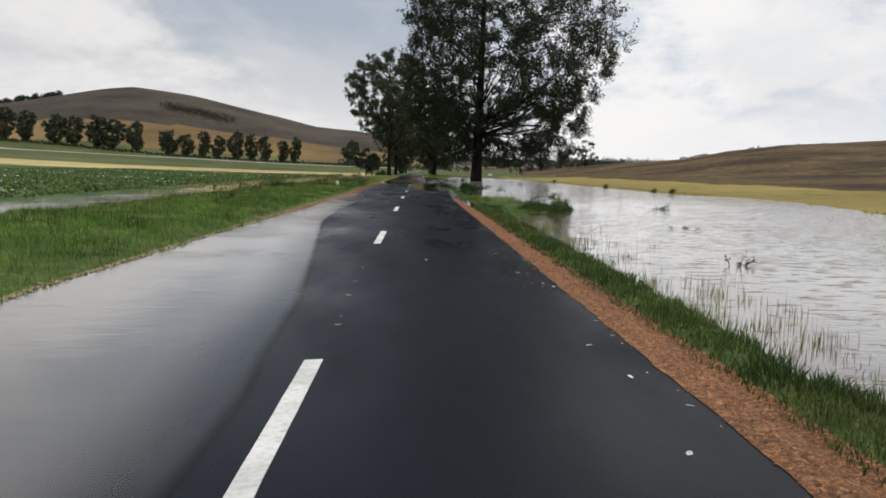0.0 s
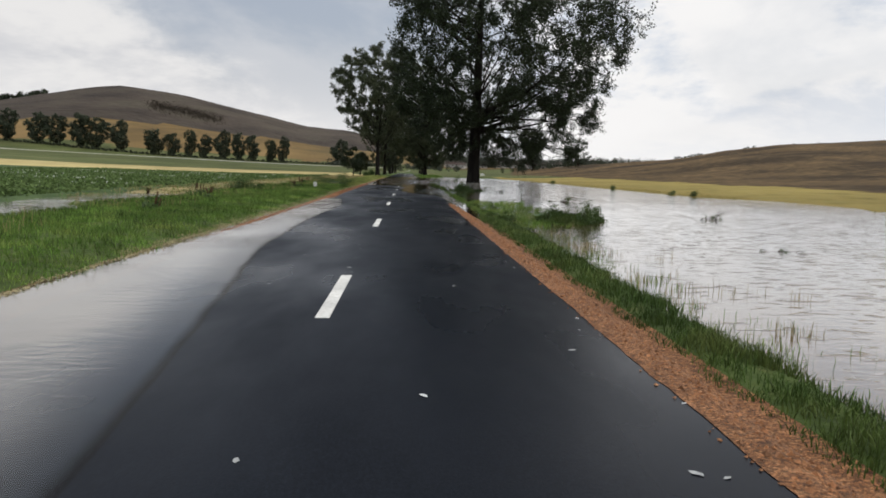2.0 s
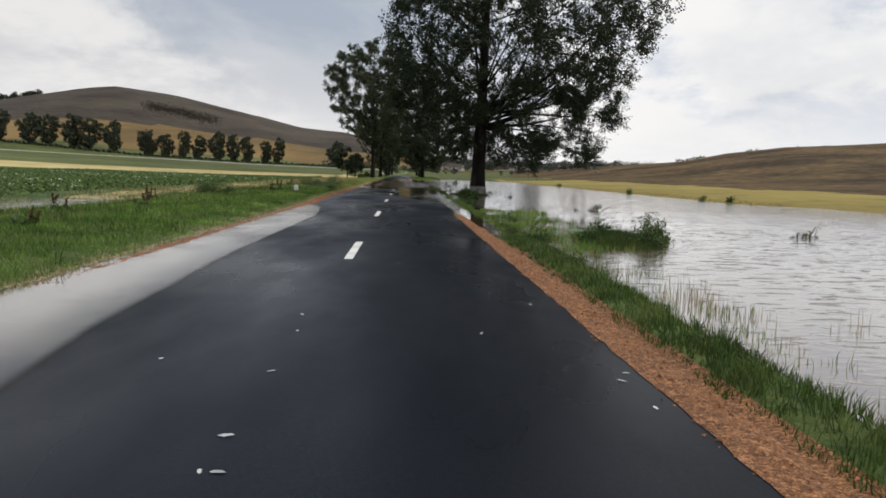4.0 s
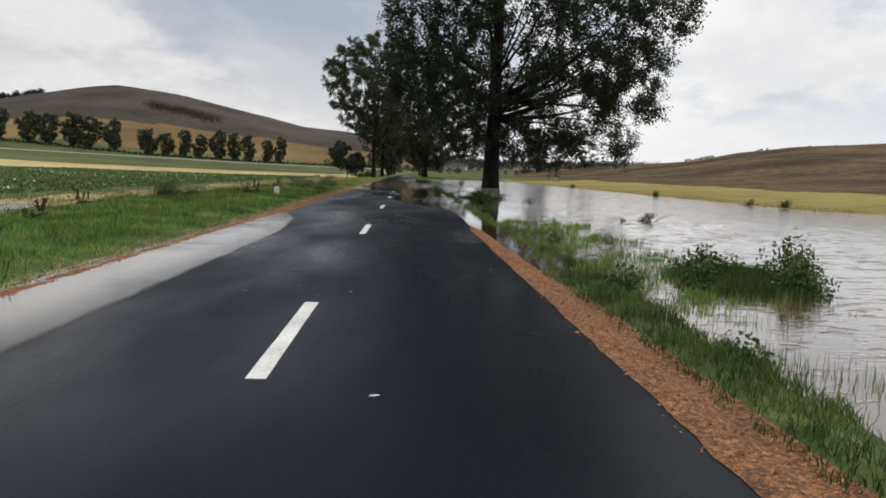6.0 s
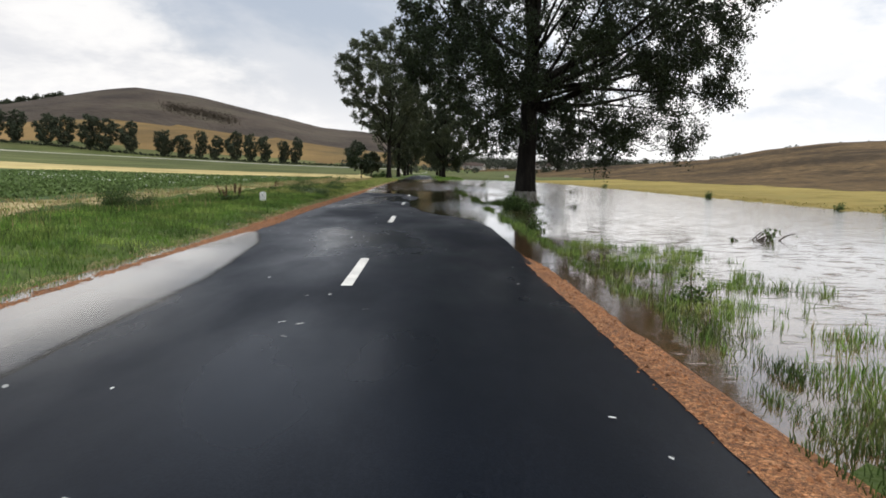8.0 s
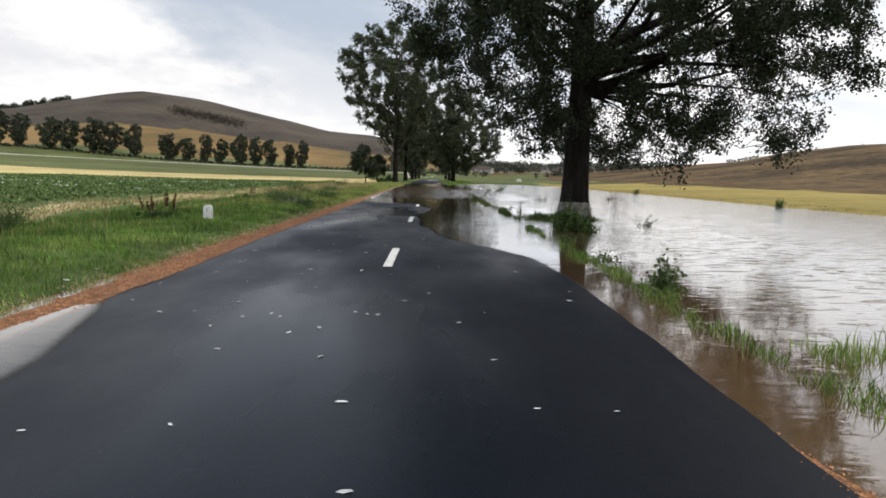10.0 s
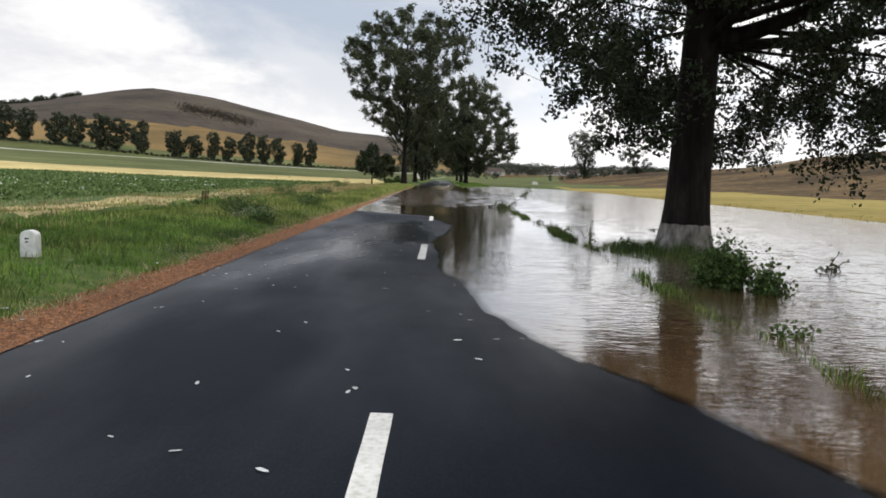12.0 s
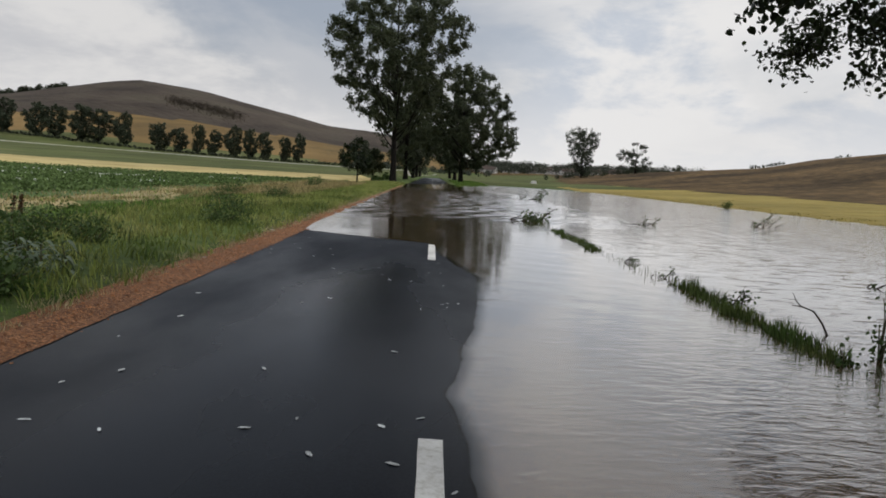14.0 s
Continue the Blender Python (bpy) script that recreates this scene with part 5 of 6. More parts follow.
def grass(name, x, y, height, width, mat, label, seed, sink=0.02, lean=0.35, zmin=None):
    rng = np.random.default_rng(seed)
    z = land_z(x, y)
    if zmin is not None:
        k = z > zmin(y)
        x, y, z = x[k], y[k], z[k]
        height = height[k] if isinstance(height, np.ndarray) else height
    v, f = blades(x, y, z - sink, height, width, rng, lean)
    tagged(new(name, mesh_of(name, v, f, mat)), label, "grass", kind="stuff")


rng = np.random.default_rng(81)


def tufty(x, y):
    return wobble(x, y, 2.7, 1) + 0.8 * wobble(x, y, 0.8, 3) + rng.normal(0, 0.55, len(x)) > -0.25


edge_l = lambda x, y: (x < -3.72 + 0.09 * wobble(y, y * 0.4, 2.2, 2)) & tufty(x, y)
x, y = scatter(150000, -8.5, -3.6, 1, 70, rng, edge_l)
hh = 0.085 + 0.05 * step(-3.8, -5.0, x) + 0.04 * wobble(x, y, 4.3, 2)
grass("verge_grass", x, y, np.clip(hh, 0.05, 0.5), 0.012, M_BLADE, "lush green grass along the road verge", 1, lean=0.8)
x, y = scatter(64000, -9, -3.6, 69, 165, rng, lambda x, y: edge_l(x, y) & ((x > -6.8) | (y < 98) | (y > 142) | (rng.uniform(size=len(x)) < 0.3)))
grass("verge_grass", x, y, np.clip(0.17 + 0.07 * wobble(x, y, 5, 2), 0.08, 0.6), 0.022, M_PALEBLADE, "lush green grass along the road verge", 2, lean=0.8)
x, y = scatter(80000, -15.5, -8.2, 4, 120, rng, lambda x, y: tufty(x, y) & ((x > -11.8) | (y < 46)))
grass("verge_grass", x, y, np.clip(0.15 + 0.08 * wobble(x, y, 6, 3), 0.07, 0.6), 0.026, M_BLADE, "rough grass between verge and field", 3, zmin=lambda y: np.where(y < 52, -0.2, -1))
x, y = scatter(14000, -15.5, -6.5, 4, 170, rng, lambda x, y: wobble(x, y, 9, 6) > 0.15)
grass("dry_grass", x, y, 0.27, 0.016, M_DRYBLADE, "pale seeding grass stalks in the verge", 4, lean=0.25, zmin=lambda y: np.where(y < 52, -0.2, -1))
x, y = scatter(16000, -13, -6.8, 98, 142, rng, lambda x, y: wobble(x, y, 13, 3) > -0.3)
grass("dry_grass", x, y, 0.3, 0.04, M_DRYBLADE, "tan dry grass beside the verge", 12, lean=0.5)
x, y = scatter(16000, -16.2, -11.6, 44, 170, rng, lambda x, y: wobble(x, y, 6, 4) > -0.35)
grass("track_grass", x, y, 0.13, 0.03, M_DRYBLADE, "short trampled dry grass on the field track", 14, lean=0.7)
x, y = scatter(9000, -16.2, -11.6, 44, 170, rng, lambda x, y: wobble(x, y, 6, 4) < 0.3)
grass("track_grass", x, y, 0.13, 0.03, M_BLADE, "short green grass on the field track", 15, lean=0.7)
x, y = scatter(20000, -4.0, -3.58, 20, 120, rng, lambda x, y: wobble(x, y, 1.7, 4) > -0.2)
grass("dry_grass", x, y, 0.075, 0.011, M_STRAW, "pale dry grass along the edge of the gravel", 16, lean=0.9)
x, y = scatter(150000, -12, -3.95, 2, 112, rng, lambda x, y: wobble(x, y, 2.3, 9) + 0.7 * wobble(x, y, 0.7, 4) + 0.5 * wobble(x, y, 7, 1) > 0.55)
grass("verge_tussocks", x, y, np.clip(0.22 + 0.12 * wobble(x, y, 3.7, 6), 0.12, 0.45), 0.013, M_BANKBLADE, "taller dark green tussocks in the road verge", 21, lean=0.6)
# bank between the gravel and the flood
bank_r = lambda x, y: (x > 3.29 + 0.06 * wobble(y, y * 0.3, 1.7, 5)) & (x < 4.3 + 0.22 * wobble(x * 0.2, y, 3.1, 2) + 0.2 * step(24, 36, y) - 0.25 * step(40, 46, y)) & ((y < 34) | ((x > 3.5) & (y < 45)))
x, y = scatter(105000, 3.2, 5.0, 1, 46, rng, lambda x, y: bank_r(x, y) & tufty(x, y) & (rng.uniform(size=len(x)) < 1 - 0.12 * step(20, 30, y) - 0.15 * step(34, 38, y)))
grass("bank_grass", x, y, np.clip((0.145 + 0.055 * wobble(x, y, 2.3, 2) + 0.04 * wobble(x, y, 0.8, 5)) * (0.5 + 0.5 * step(3.3, 3.65, x)), 0.05, 0.5), 0.0105, M_BANKBLADE, "green grass on the bank beside the flood", 5, lean=0.7)
def drowned_bank(x, y):
    """The line of grass along the drowned bank: dense in two stretches, a few blades elsewhere."""
    mid = 3.76 + 0.1 * wobble(0.1 * x, y, 7, 2) + 0.12 * step(69, 72.5, y) * step(75, 73, y)
    dense = ((y > 68.4) & (y < 73.2)) | ((y > 78.2) & (y < 84.5)) | ((y > 66) & (y < 67.3) & (x > 3.8))
    return (np.abs(x - mid) < 0.16 + 0.08 * wobble(0.2 * x, y, 2.1, 6)) & (dense | (rng.uniform(size=len(x)) < 0.03))


def wet_bank(x, y):
    """The grassy edge between the muddy shoulder and the flood, further back."""
    mid = 3.68 + 0.12 * wobble(0.1 * x, y, 5, 4) + 0.15 * step(46, 41, y)
    half = 0.13 + 0.15 * wobble(0.2 * x, y, 1.9, 3) + 0.08 * wobble(x, y, 0.6, 2)
    return np.abs(x - mid) < half * (1 - 0.75 * step(54.5, 56, y) * step(60, 58, y))


x, y = scatter(36000, 3.2, 4.6, 36, 62, rng, wet_bank)
for k, mat in ((slice(0, None, 3), M_BLADE), (slice(1, None, 3), M_BANKBLADE)):
    px, py = x[k], y[k]
    v, f = blades(px, py, flood_level(py) - 0.05, np.clip(0.135 + 0.06 * wobble(px, py, 1.3, 2), 0.07, 0.3), 0.011, rng, 0.75)
    tagged(new("bank_grass", mesh_of("bank_grass", v, f, mat)), "wet green grass between muddy shoulder and flood", "grass", kind="stuff")
x, y = scatter(60000, 3.3, 4.4, 59, 98, rng, drowned_bank)
z = flood_level(y) - 0.06
v, f = blades(x, y, z, np.clip(0.17 + 0.08 * wobble(x, y, 1.3, 2) - 0.06 * step(74, 78, y), 0.07, 0.4), 0.011, rng, 0.35)
tagged(new("bank_grass", mesh_of("bank_grass", v, f, M_BANKBLADE)), "line of grass that stands out of the flood", "grass", kind="stuff")
x, y = scatter(15000, 4.0, 8.2, 63, 69.8, rng, lambda x, y: ((x - 6.0) / 1.9) ** 2 + ((y - 66.2) / 2.7) ** 2 < 1 + 0.3 * wobble(x, y, 1.1, 2))
grass("bank_grass", x, y, 0.26, 0.013, M_BANKBLADE, "grass hump round the foot of the big poplar", 7)
x, y = scatter(40000, 4.8, 8.2, 30.8, 36.8, rng, lambda x, y: (((x - 6.5) / 1.15) ** 2 + ((y - 33.7) / 1.9) ** 2 < 1 + 0.4 * wobble(x, y, 1.2, 2)))
grass("islet_grass", x, y, 0.27, 0.013, M_BANKBLADE, "green islet of grass in the flood", 8)
# thin stalks that stand in the shallow flood
pts = []
for _ in range(130):
    cx, cy = 4.6 + abs(rng.normal(0, 0.9)), 3 + 34 * rng.uniform() ** 1.4
    if wobble(cx, cy, 7, 2) < -0.2:
        continue
    m = rng.integers(6, 22)
    pts.append(np.stack([cx + rng.normal(0, 0.12, m), cy + rng.normal(0, 0.16, m)], 1))
pts = np.concatenate(pts)
z = flood_level(pts[:, 1]) - 0.05
v, f = blades(pts[:, 0], pts[:, 1], z, 0.2, 0.008, rng, 0.14)
tagged(new("flooded_stalks", mesh_of("flooded_stalks", v, f, M_DRYBLADE)), "thin brownish stalks that stand in the flood", "reeds", kind="stuff")
x, y = scatter(22000, 4.1, 6.8, 31, 46, rng, lambda x, y: wobble(x, y, 3.1, 3) + 0.7 * wobble(x, y, 0.9, 1) - 0.25 * np.clip(x - 5.2, 0, 2) > 0.1)
v, f = blades(x, y, flood_level(y) - 0.06, 0.14 + 0.16 * np.clip(wobble(x, y, 1.7, 5), 0, 1), 0.010, rng, 0.6)
tagged(new("flooded_grass", mesh_of("flooded_grass", v, f, M_BLADE)), "patchy grass half under the flood", "grass", kind="stuff")
pts = []
for _ in range(150):
    cx, cy = 4.35 + abs(rng.normal(0, 0.6)), rng.uniform(3, 36)
    m = rng.integers(5, 22)
    pts.append(np.stack([cx + rng.normal(0, 0.13, m), cy + rng.normal(0, 0.2, m)], 1))
pts = np.concatenate(pts)
v, f = blades(pts[:, 0], pts[:, 1], flood_level(pts[:, 1]) - 0.05, 0.15, 0.009, rng, 0.3)
tagged(new("flooded_grass", mesh_of("flooded_grass", v, f, M_BLADE)), "tufts of grass that stand out of the flood", "grass", kind="stuff")
# pale straw washed up along the edge of the puddle
y = rng.uniform(3, 34, 2600)
x = -3.78 - 0.06 * wobble(y, 0.4 * y, 2.9, 3) + rng.normal(0, 0.035, 2600)
v, f = leaf_quads(np.stack([x, y, np.maximum(land_z(x, y), PUDDLE_Z) + 0.012], 1), 0.05, rng, 0.9)
tagged(new("washed_straw", mesh_of("washed_straw", v, f, M_STRAW)), "pale straw and froth along the edge of the puddle", "debris", kind="stuff")
# meadow beyond the flood and far bank of the flood
x, y = scatter(9000, 22.2, 24.5, 30, 160, rng, lambda x, y: wobble(x, y, 5, 2) > 0)
grass("far_bank_grass", x, y, 0.07, 0.05, M_YELLOWBLADE, "yellowish grass on the far bank of the flood", 9)
x, y = scatter(12000, 3.6, 9, 168, 230, rng)
grass("far_bank_grass", x, y, 0.2, 0.05, M_BLADE, "green grass where the flood ends", 10)

# crop in rows
rows_x = np.arange(-16.5, -64, -0.75)
cs = []
for i, rx in enumerate(rows_x):
    n = int(2000 * (1 if i < 22 else 0.4))
    yy = rng.uniform(6, 170, n)
    cc = np.stack([rx + rng.normal(0, 0.13, n), yy, land_z(np.full(n, rx), yy) + rng.uniform(0.04, 0.34, n)], 1)
    cs.append(cc)
v, f = leaf_quads(np.concatenate(cs), 0.19, rng, 0.25)
tagged(new("crop_plants", mesh_of("crop_plants", v, f, M_CROPLEAF)), "rows of leafy green crop in the field", "crop", kind="stuff")
# pale flecks added to stand for glints on the crop leaves
k = 5000
cx, cy = rng.uniform(-50, -17, k), rng.uniform(12, 140, k)
sel = wobble(cx, cy, 21, 4) + 0.5 * wobble(cx, cy, 4, 2) > 0.45
v, f = leaf_quads(np.stack([cx, cy, land_z(cx, cy) + 0.42], 1)[sel], 0.15, rng, 0.2)
tagged(new("crop_flowers", mesh_of("crop_flowers", v, f, M_GLINT)), "whitish flecks set over the crop as glints on its leaves", "flowers", kind="stuff")


# ---- weeds and bushes ----
def bush(name, x, y, z, height, width, leaves, leaf, label, seed, group="", mat=None, stems=9, spike=0):
    """A weed clump: bent stems and a leaf cloud round their upper parts; spike: tall thin shoots with few leaves."""
    rng = np.random.default_rng(seed)
    t = thing(name, (x, y, z), label, "bush" if height > 0.5 else "weed", group)
    wood, spots = Soup(), []
    for i in range(stems + spike):
        tall = i >= stems
        a = i * 2.4 + rng.uniform(-0.4, 0.4)
        out = width * 0.5 * rng.uniform(0.3, 1.0) * (0.35 if tall else 1)
        h = height * (rng.uniform(1.1, 1.5) if tall else rng.uniform(0.5, 0.95))
        k = np.linspace(0, 1, 5)
        p = np.stack([math.cos(a) * out * k ** 1.4 + rng.normal(0, 0.02, 5) * k, math.sin(a) * out * k ** 1.4 + rng.normal(0, 0.02, 5) * k, h * k - 0.12], 1)
        wood.tube(p, 0.012 * (1 - 0.75 * k) * (0.6 + height), 4, cap=False)
        for _ in range(3 if tall else 8):
            u = rng.uniform(0.35, 1.0)
            spots.append([np.interp(u, k, p[:, c]) for c in range(3)])
    spots = np.array(spots)
    leaves, leaf = int(leaves * 1.6), leaf * 0.6
    pick = rng.integers(0, len(spots), leaves)
    c = spots[pick] + rng.normal(0, 1, (leaves, 3)) * np.array([0.08, 0.08, 0.08]) * (0.5 + width)
    c[:, 2] = np.maximum(c[:, 2], 0.02)
    part("stem_clump", wood.data(), M_STALK, t)
    part("foliage", leaf_hexes(c, leaf, rng), mat or M_WEEDLEAF, t)
    return t


G = "weeds along the road"
ROADSIDE = [  # x, y, height, width, leaves, leaf size
    (-5.0, 79.2, 0.8, 1.3, 900, 0.12), (-4.5, 69.2, 0.55, 0.8, 330, 0.16), (-6.0, 84.0, 0.8, 1.2, 500, 0.13),
    (-11.2, 60.0, 0.9, 1.7, 900, 0.12), (-7.0, 95.0, 1.0, 1.6, 600, 0.15),
    (-9.5, 54.8, 1.15, 1.5, 1500, 0.13), (-8.6, 55.2, 0.8, 1.0, 600, 0.11), (-4.65, 69.9, 0.5, 0.7, 700, 0.12), (-9.5, 44.0, 0.5, 1.0, 350, 0.1), (-7.4, 33.0, 0.4, 0.7, 250, 0.09), (-10.5, 100.0, 1.2, 2.2, 700, 0.18), (-9.0, 118.0, 1.3, 2.0, 600, 0.2),
    (-6.2, 72.8, 0.9, 1.3, 800, 0.13), (-5.7, 74.2, 0.7, 1.0, 500, 0.12), (-7.0, 75.5, 0.9, 1.2, 500, 0.13), (-8.0, 90.0, 0.8, 1.2, 350, 0.14), (-9.2, 25.0, 0.5, 0.9, 300, 0.1)]
for i, (x, y, h, w, n, s) in enumerate(ROADSIDE):
    bush("weed_bush", *at_land(x, y, 0.0), h * 0.75, w, n, s * 0.6, "dark green leafy weed clump in the roadside grass", 100 + i, G)
FLOODED = [  # x, y, height, width, leaves, leaf size, stems, shoots
    (4.7, 60.7, 0.66, 0.9, 3600, 0.088, 20, 4), (5.15, 60.1, 0.5, 0.6, 700, 0.11, 9, 2), (3.95, 49.2, 0.5, 0.5, 260, 0.1, 6, 4), (4.45, 38.9, 0.5, 0.5, 140, 0.08, 6, 2),
    (4.7, 66.6, 0.36, 0.6, 420, 0.1, 9, 2), (4.25, 68.6, 0.6, 0.3, 60, 0.08, 3, 2), (3.72, 68.3, 0.26, 0.4, 160, 0.07, 7, 1), (3.65, 88.2, 0.45, 1.0, 300, 0.1, 10, 2),
    (4.2, 32.6, 0.45, 0.8, 420, 0.09, 9, 0), (4.1, 28.5, 0.35, 0.6, 240, 0.08, 8, 0), (3.95, 53.0, 0.3, 0.5, 200, 0.08, 7, 0), (4.0, 57.0, 0.3, 0.6, 160, 0.08, 7, 0)]
for i, (x, y, h, w, n, s, st, sp) in enumerate(FLOODED):
    zz = max(float(land_z(np.array(x), np.array(y))), float(flood_level(y)) - 0.08)
    bush("weed_bush", x, y, zz, h, w, n, s, "leafy weed clump at the edge of the flood", 140 + i, G, None, st, sp)
for i, (x, y, h, w) in enumerate([(7.2, 33.6, 0.75, 1.0), (6.9, 32.7, 0.6, 0.9), (6.2, 34.5, 0.5, 0.9), (5.7, 33.2, 0.45, 0.7), (7.6, 33.9, 0.7, 0.6)]):
    bush("weed_bush", *at_land(x, y), h * 0.9, w, 1300, 0.085, "weed clump on the grass islet in the flood", 170 + i, "weeds on the islet", None, 10, 7)
for i, (x, y, h) in enumerate([(22.3, 67, 0.8), (22.8, 63.5, 0.7), (22.5, 85, 0.8), (22.6, 118, 0.9)]):
    bush("weed_bush", *at_land(x, y), h * 0.7, 0.7, 200, 0.12, "dark weed clump on the far bank of the flood", 180 + i, "weeds on the far bank")


def strap_weed(x, y, height, width, n, label, seed):
    """A stand of maize-like shoots: stems with long arching leaves."""
    rng = np.random.default_rng(seed)
    t = thing("strap_leaved_weed", at_land(x, y), label, "weed", G)
    leaf = Soup()
    for i in range(n):
        foot = np.array([rng.normal(0, width * 0.3), rng.normal(0, width * 0.35), -0.05])
        h = height * rng.uniform(0.45, 0.8)
        top = foot + np.array([rng.normal(0, 0.05), rng.normal(0, 0.05), h])
        wood = Soup()
        wood.tube([foot, (foot + top) / 2, top], [0.012, 0.010, 0.006], 5, cap=False)
        part("stem", wood.data(), M_STALK, t)
        for j in range(6):
            a, u = j * 2.5 + rng.uniform(-0.5, 0.5), 0.2 + 0.8 * j / 5
            base = foot * (1 - u) + top * u
            length = height * rng.uniform(0.5, 0.85)
            out, side = np.array([math.cos(a), math.sin(a), 0]), np.array([-math.sin(a), math.cos(a), 0])
            k = np.linspace(0, 1, 7)[:, None]
            mid = base + out * length * k * 0.8 + np.array([0, 0, 1.0]) * length * (0.75 * k - 1.05 * k ** 2)
            w = 0.03 * np.sin(np.pi * np.clip(k * 0.9 + 0.1, 0, 1)) + 0.003
            strip = np.stack([mid - side * w, mid - np.array([0, 0, 0.012]) * (1 - k), mid + side * w], 1).reshape(-1, 3)
            leaf.add(strip, [[3 * q + c, 3 * q + c + 1, 3 * q + c + 4, 3 * q + c + 3] for q in range(6) for c in (0, 1)])
    part("foliage", leaf.data(), M_STRAP, t, smooth=True)


strap_weed(-4.75, 70.9, 0.5, 0.7, 8, "grey-green maize-like weed with long arching leaves beside the gravel", 401)
strap_weed(-5.5, 71.6, 0.42, 0.6, 5, "grey-green maize-like weed with long arching leaves in the grass", 402)


def dock(x, y, height, n, seed):
    """A dock plant: upright rusty seed spikes over a few leaves."""
    rng = np.random.default_rng(seed)
    t = thing("dock_plant", at_land(x, y), "tall dock with rusty brown seed spikes in the grass", "weed", "docks in the verge")
    for i in range(n):
        wood = Soup()
        foot = np.array([rng.normal(0, 0.12), rng.normal(0, 0.12), -0.05])
        top = foot + np.array([rng.normal(0, 0.12), rng.normal(0, 0.1), height * rng.uniform(0.75, 1.05)])
        wood.tube([foot, (foot + top) / 2 + np.array([0.02, 0, 0]), top], [0.008, 0.006, 0.003], 5, cap=False)
        stem = part("stem", wood.data(), M_STALK, t)
        u = rng.uniform(0.55, 1.02, (90, 1))
        part("seed_spike", leaf_quads(foot * (1 - u) + top * u + rng.normal(0, 0.014, (90, 3)), 0.042, rng), M_RUST, stem, "rusty brown seed spike")
    u = rng.normal(0, 1, (40, 3)) * np.array([0.14, 0.14, 0.05]) + np.array([0, 0, 0.14])
    part("foliage", leaf_hexes(u, 0.15, rng), M_WEEDLEAF, t)


for i, (x, y, h, n) in enumerate([(-7.05, 59.6, 0.72, 4), (-6.7, 59.9, 0.78, 4), (-9.0, 36.5, 0.6, 3), (-7.8, 40.0, 0.55, 3), (-10.6, 49.0, 0.7, 4), (-8.6, 77.0, 0.7, 4), (-6.9, 30.5, 0.5, 2)]):
    dock(x, y, h, n, 420 + i)


def drift(x, y, size, label, seed, n=9):
    """Flotsam: a tangle of wet sticks with a few leaves, caught in the flood."""
    rng = np.random.default_rng(seed)
    t = thing("flotsam", (x, y, float(flood_level(y)) - 0.02), label, "driftwood", "flotsam in the flood")
    c = []
    for i in range(n):
        a = rng.normal(0.3, 0.9)
        p = np.array([rng.normal(0, size * 0.3), rng.normal(0, size * 0.12), 0.0])
        d = np.array([math.cos(a), math.sin(a) * 0.5, abs(rng.normal(0.1, 0.5))])
        q = [p + d * size * 0.5 * k + np.array([0, 0, 0.05 * math.sin(k * 3)]) for k in (0, 0.35, 0.7, 1.0)]
        wood = Soup()
        wood.tube(q, np.array([1, 0.8, 0.6, 0.3]) * size * 0.022, 5)
        part("stick", wood.data(), M_DEADWOOD, t)
        c += [q[2], q[3]]
    c = np.array(c)[rng.integers(0, len(c), 60)] + rng.normal(0, size * 0.06, (60, 3))
    c[:, 2] = np.maximum(c[:, 2], 0.02)
    part("foliage", leaf_quads(c, size * 0.09, rng), M_WEEDLEAF, t)


drift(9.2, 47.5, 0.9, "dark tangle of sticks caught in the flood", 1)
drift(7.8, 63.4, 0.6, "dark tangle of sticks caught in the flood", 2)
drift(9.9, 25.2, 0.4, "dark tangle of sticks caught in the flood", 3, 5)
drift(7.4, 116.0, 1.6, "dark tangle of sticks caught in the flood", 4)
drift(3.3, 88.8, 1.3, "dark tangle of sticks caught in the flood", 5)
drift(3.85, 74.0, 0.35, "dark tangle of sticks caught in the flood", 6)
drift(3.9, 76.2, 0.35, "dark tangle of sticks caught in the flood", 7)
drift(12.5, 36.0, 0.7, "dark tangle of sticks caught in the flood", 8)
drift(13.5, 92.0, 0.9, "dark tangle of sticks caught in the flood", 9)
drift(7.7, 73.8, 0.75, "low tangle of drifting sticks in the flood", 11, 6)
drift(7.3, 14.9, 0.5, "dark tangle of sticks caught in the flood", 12, 6)
drift(8.0, 89.6, 0.7, "dark tangle of sticks caught in the flood", 13)
drift(4.0, 71.4, 0.5, "dark tangle of sticks caught in the flood", 10)

# dead branch that rises out of the weeds
wood = Soup()
p = np.array([[0.25, -0.05, -0.1], [0.12, 0.0, 0.2], [-0.05, 0.02, 0.42], [-0.28, 0.03, 0.5], [-0.46, 0.02, 0.52]])
p = p * 0.6
wood.tube(p, [0.014, 0.012, 0.01, 0.008, 0.004], 7)
wood.tube(p[3] + np.array([[0, 0, 0], [-0.06, 0.01, 0.06], [-0.1, 0.02, 0.15]]), [0.007, 0.005, 0.003], 5)
ob = part("dead_branch", wood.data(), M_DEADWOOD, smooth=True)
ob.location = (4.2, 69.7, float(flood_level(69.7)))
tagged(ob, "bare forked dead branch that sticks out of the flood", "branch")

# bushes at the feet of the avenue
for i, (x, y, h, w) in enumerate([(-8.0, 168, 0.7, 1.3), (-8.4, 196, 0.9, 1.6)]):
    bush("verge_bush", *at_land(x, y), h, w, 1500, 0.55, "loose green bush at the foot of the avenue trees", 300 + i, "bushes of the avenue", None, 16, 3)

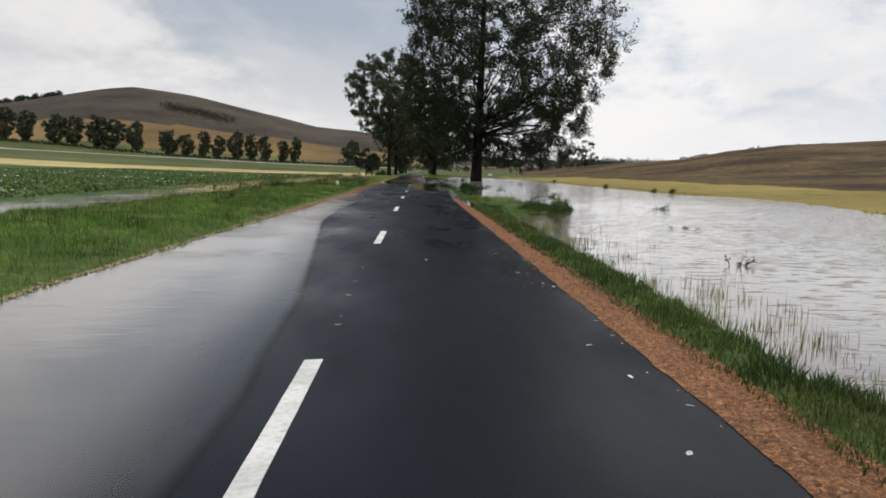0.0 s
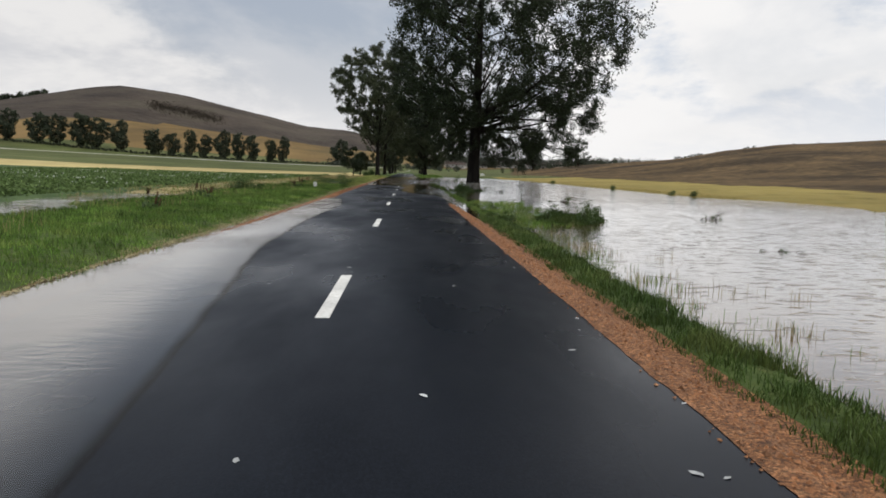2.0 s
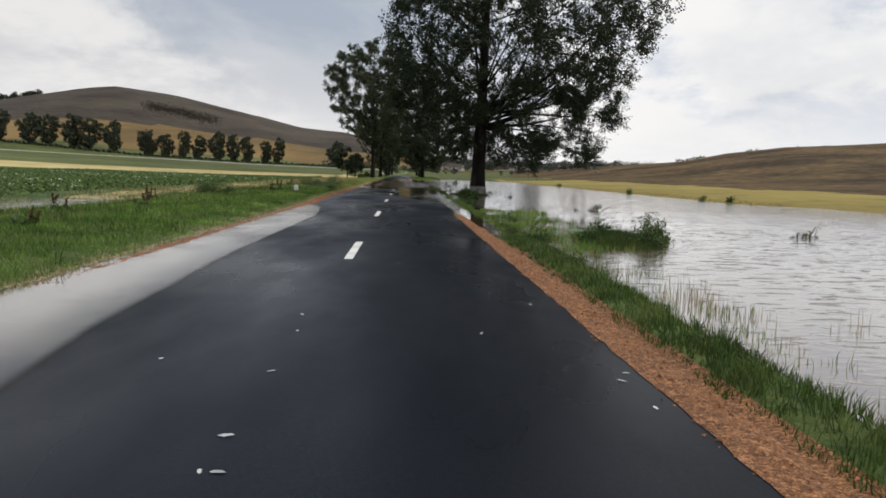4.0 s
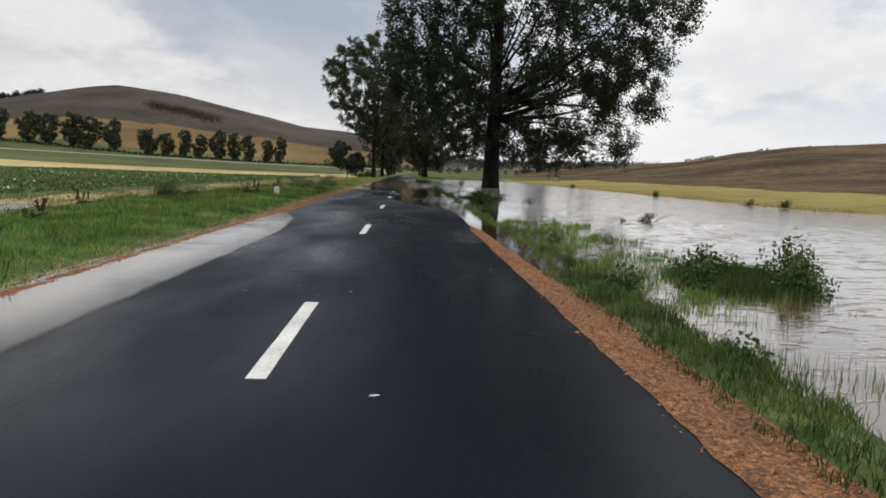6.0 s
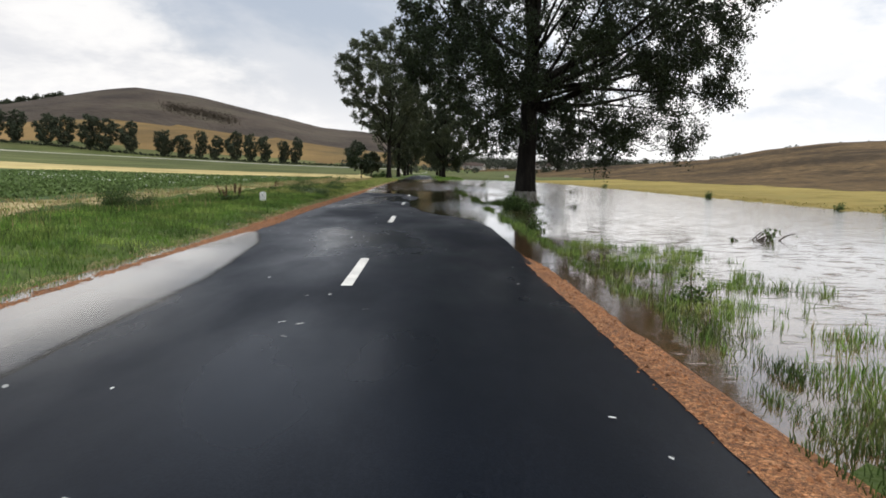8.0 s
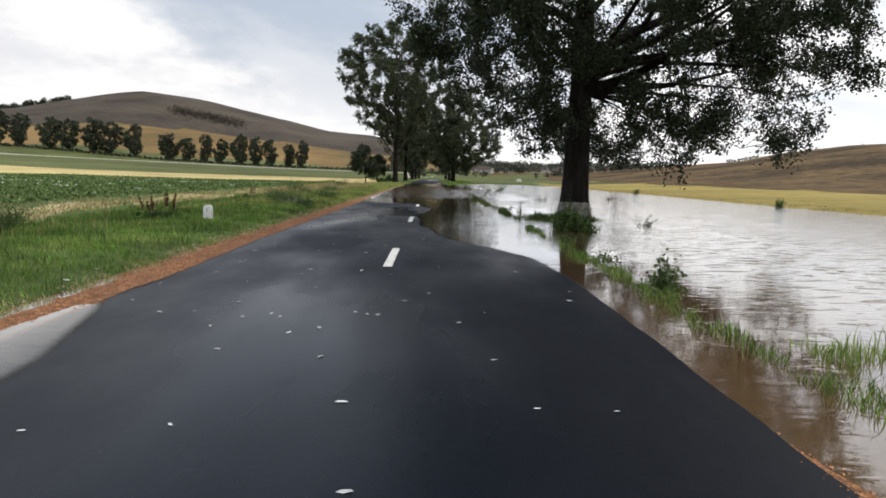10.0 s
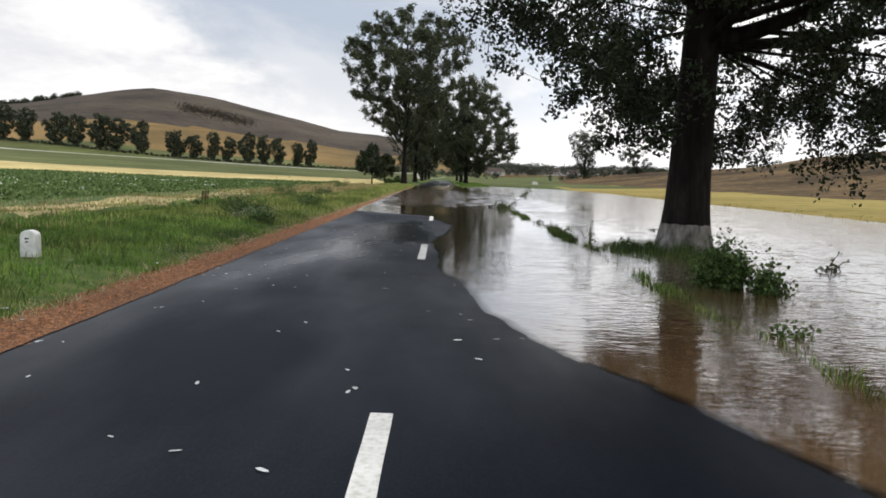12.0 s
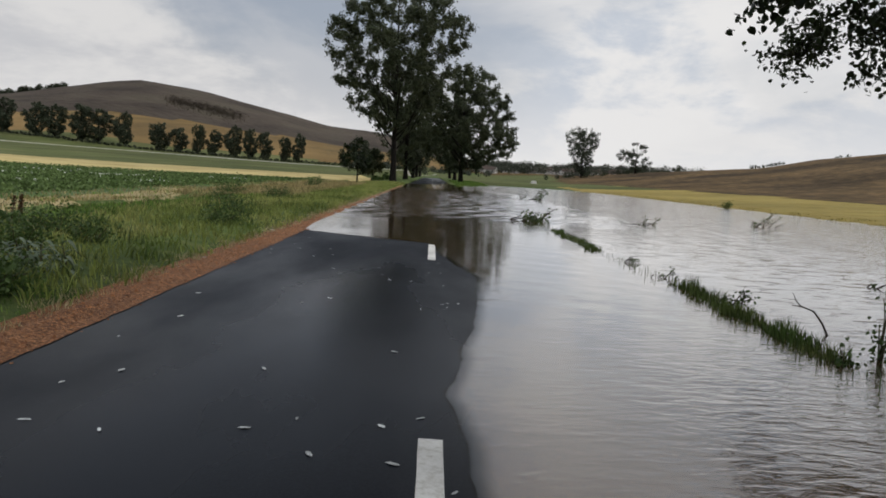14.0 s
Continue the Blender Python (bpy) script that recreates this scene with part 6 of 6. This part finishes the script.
# ---- small things ----
# white kilometre stone
t = thing("kilometre_stone", (-5.68, 60.25, 0.13), "white painted milestone with a rounded top in the grass", "milestone")
t.scale = (0.83, 0.83, 0.69)
bm = bmesh.new()
out = [(-0.15, 0.0), (0.15, 0.0), (0.14, 0.46)] + [(0.14 * math.cos(a), 0.46 + 0.12 * math.sin(a)) for a in np.linspace(0.15, math.pi - 0.15, 9)] + [(-0.14, 0.46)]
front = [bm.verts.new((x, -0.09, z)) for x, z in out]
back = [bm.verts.new((x, 0.09, z)) for x, z in out]
bm.faces.new(front)
bm.faces.new(back[::-1])
for i in range(len(out)):
    j = (i + 1) % len(out)
    bm.faces.new((front[j], front[i], back[i], back[j]))
bmesh.ops.bevel(bm, geom=[e for e in bm.edges if abs(e.verts[0].co.y - e.verts[1].co.y) < 0.01], offset=0.012, segments=2, affect="EDGES")
bmesh.ops.recalc_face_normals(bm, faces=bm.faces[:])
stone = part("stone", bm, M_CONCRETE, t)
for zz, w in ((0.4, 0.07), (0.33, 0.05)):
    bm = bmesh.new()
    bmesh.ops.create_cube(bm, size=1, matrix=Matrix.Translation((-0.02, -0.0915, zz)) @ Matrix.Diagonal((w, 0.006, 0.035, 1)))
    part("marking", bm, M_DARKPAINT, stone, "dark painted mark on the stone")

# green plastic canister afloat
t = thing("plastic_canister", (6.0, 36.4, float(flood_level(36.4)) - 0.03), "pale green plastic canister afloat among flooded weeds", "canister")
t.rotation_euler = (radians(84), radians(8), radians(70))
bm = bmesh.new()
prof = [(0.0, -0.2), (0.075, -0.2), (0.09, -0.17), (0.09, 0.08), (0.075, 0.13), (0.03, 0.17), (0.025, 0.2), (0.0, 0.2)]
rings = []
for r, z in prof:
    rings.append([bm.verts.new((r * math.cos(a), r * math.sin(a), z)) for a in np.linspace(0, 2 * math.pi, 14, endpoint=False)] if r else [bm.verts.new((0, 0, z))])
for a, b in zip(rings, rings[1:]):
    for i in range(14):
        j = (i + 1) % 14
        q = [a[i % len(a)], a[j % len(a)], b[j % len(b)], b[i % len(b)]]
        q = list(dict.fromkeys(q))
        bm.faces.new(q)
part("bottle_body", bm, M_BOTTLE, t, smooth=True)
bm = bmesh.new()
bmesh.ops.create_cone(bm, cap_ends=True, segments=12, radius1=0.032, radius2=0.03, depth=0.035, matrix=Matrix.Translation((0, 0, 0.205)))
part("cap", bm, M_CONCRETE, t, "white screw cap")

# pale leaves washed onto the asphalt
base = []
for k in range(3):
    r = np.random.default_rng(200 + k)
    L, W = 0.065, 0.024
    vv = np.array([[-L, 0, 0.003], [-L * 0.3, W, 0.012], [L * 0.5, W * 0.7, 0.016], [L, 0, 0.006], [L * 0.5, -W * 0.7, 0.010], [-L * 0.3, -W, 0.004], [0, 0, 0.002]])
    vv[:, :2] += r.normal(0, 0.006, (7, 2))
    vv[:, 2] = vv[:, 2] * 0.5 + r.uniform(0, 0.004, 7)
    base.append(mesh_of("fallen_leaf", vv, [[0, 6, 1], [1, 6, 2], [2, 6, 3], [3, 6, 4], [4, 6, 5], [5, 6, 0]], M_PALELEAF))
rng = np.random.default_rng(91)
count = 0
while count < 240:
    y = 3 + 78 * rng.uniform() ** 0.45
    x = rng.uniform(ROAD_L + 0.1, ROAD_R - 0.05)
    if rng.uniform() < 0.12:
        x = rng.normal(0.05, 0.3)
    if count < 36:                               # a line of them along the right edge, and a few by the centre line
        y = rng.uniform(3.5, 26)
        x = 2.55 + rng.normal(0, 0.16) if count < 26 else rng.normal(0.0, 0.05)
    elif count < 96:                             # thickest under the big poplar
        y = rng.uniform(45, 68)
        x = rng.uniform(ROAD_L + 0.2, 1.2)
    z = float(road_z(np.array(x), np.array(y)))
    if (x > lerp(y, FLOOD_EDGE) - 0.1 and y > 44) or (x < lerp(y, PUDDLE_EDGE) + 0.1 and y < 50):
        continue
    ob = new("fallen_leaf", base[count % 3])
    s = rng.uniform(0.4, 0.78)
    ob.location, ob.rotation_euler, ob.scale = (x, y, z + 0.001), (0, 0, rng.uniform(0, 6.28)), (s, s, s)
    tagged(ob, "pale wet poplar leaf lying on the asphalt", "leaf", "fallen leaves on the road")
    count += 1
for i in range(26):
    y = rng.uniform(48, 90)
    x = rng.uniform(-4.2, -3.4)
    ob = new("fallen_leaf", base[i % 3])
    z = 0.012 + max(float(land_z(np.array(x), np.array(y))), float(road_z(np.array(ROAD_L), np.array(y))))
    ob.location, ob.rotation_euler = (x, y, z), (0.1, 0.1, rng.uniform(0, 6.28))
    tagged(ob, "pale wet poplar leaf lying on the gravel", "leaf", "fallen leaves on the gravel")
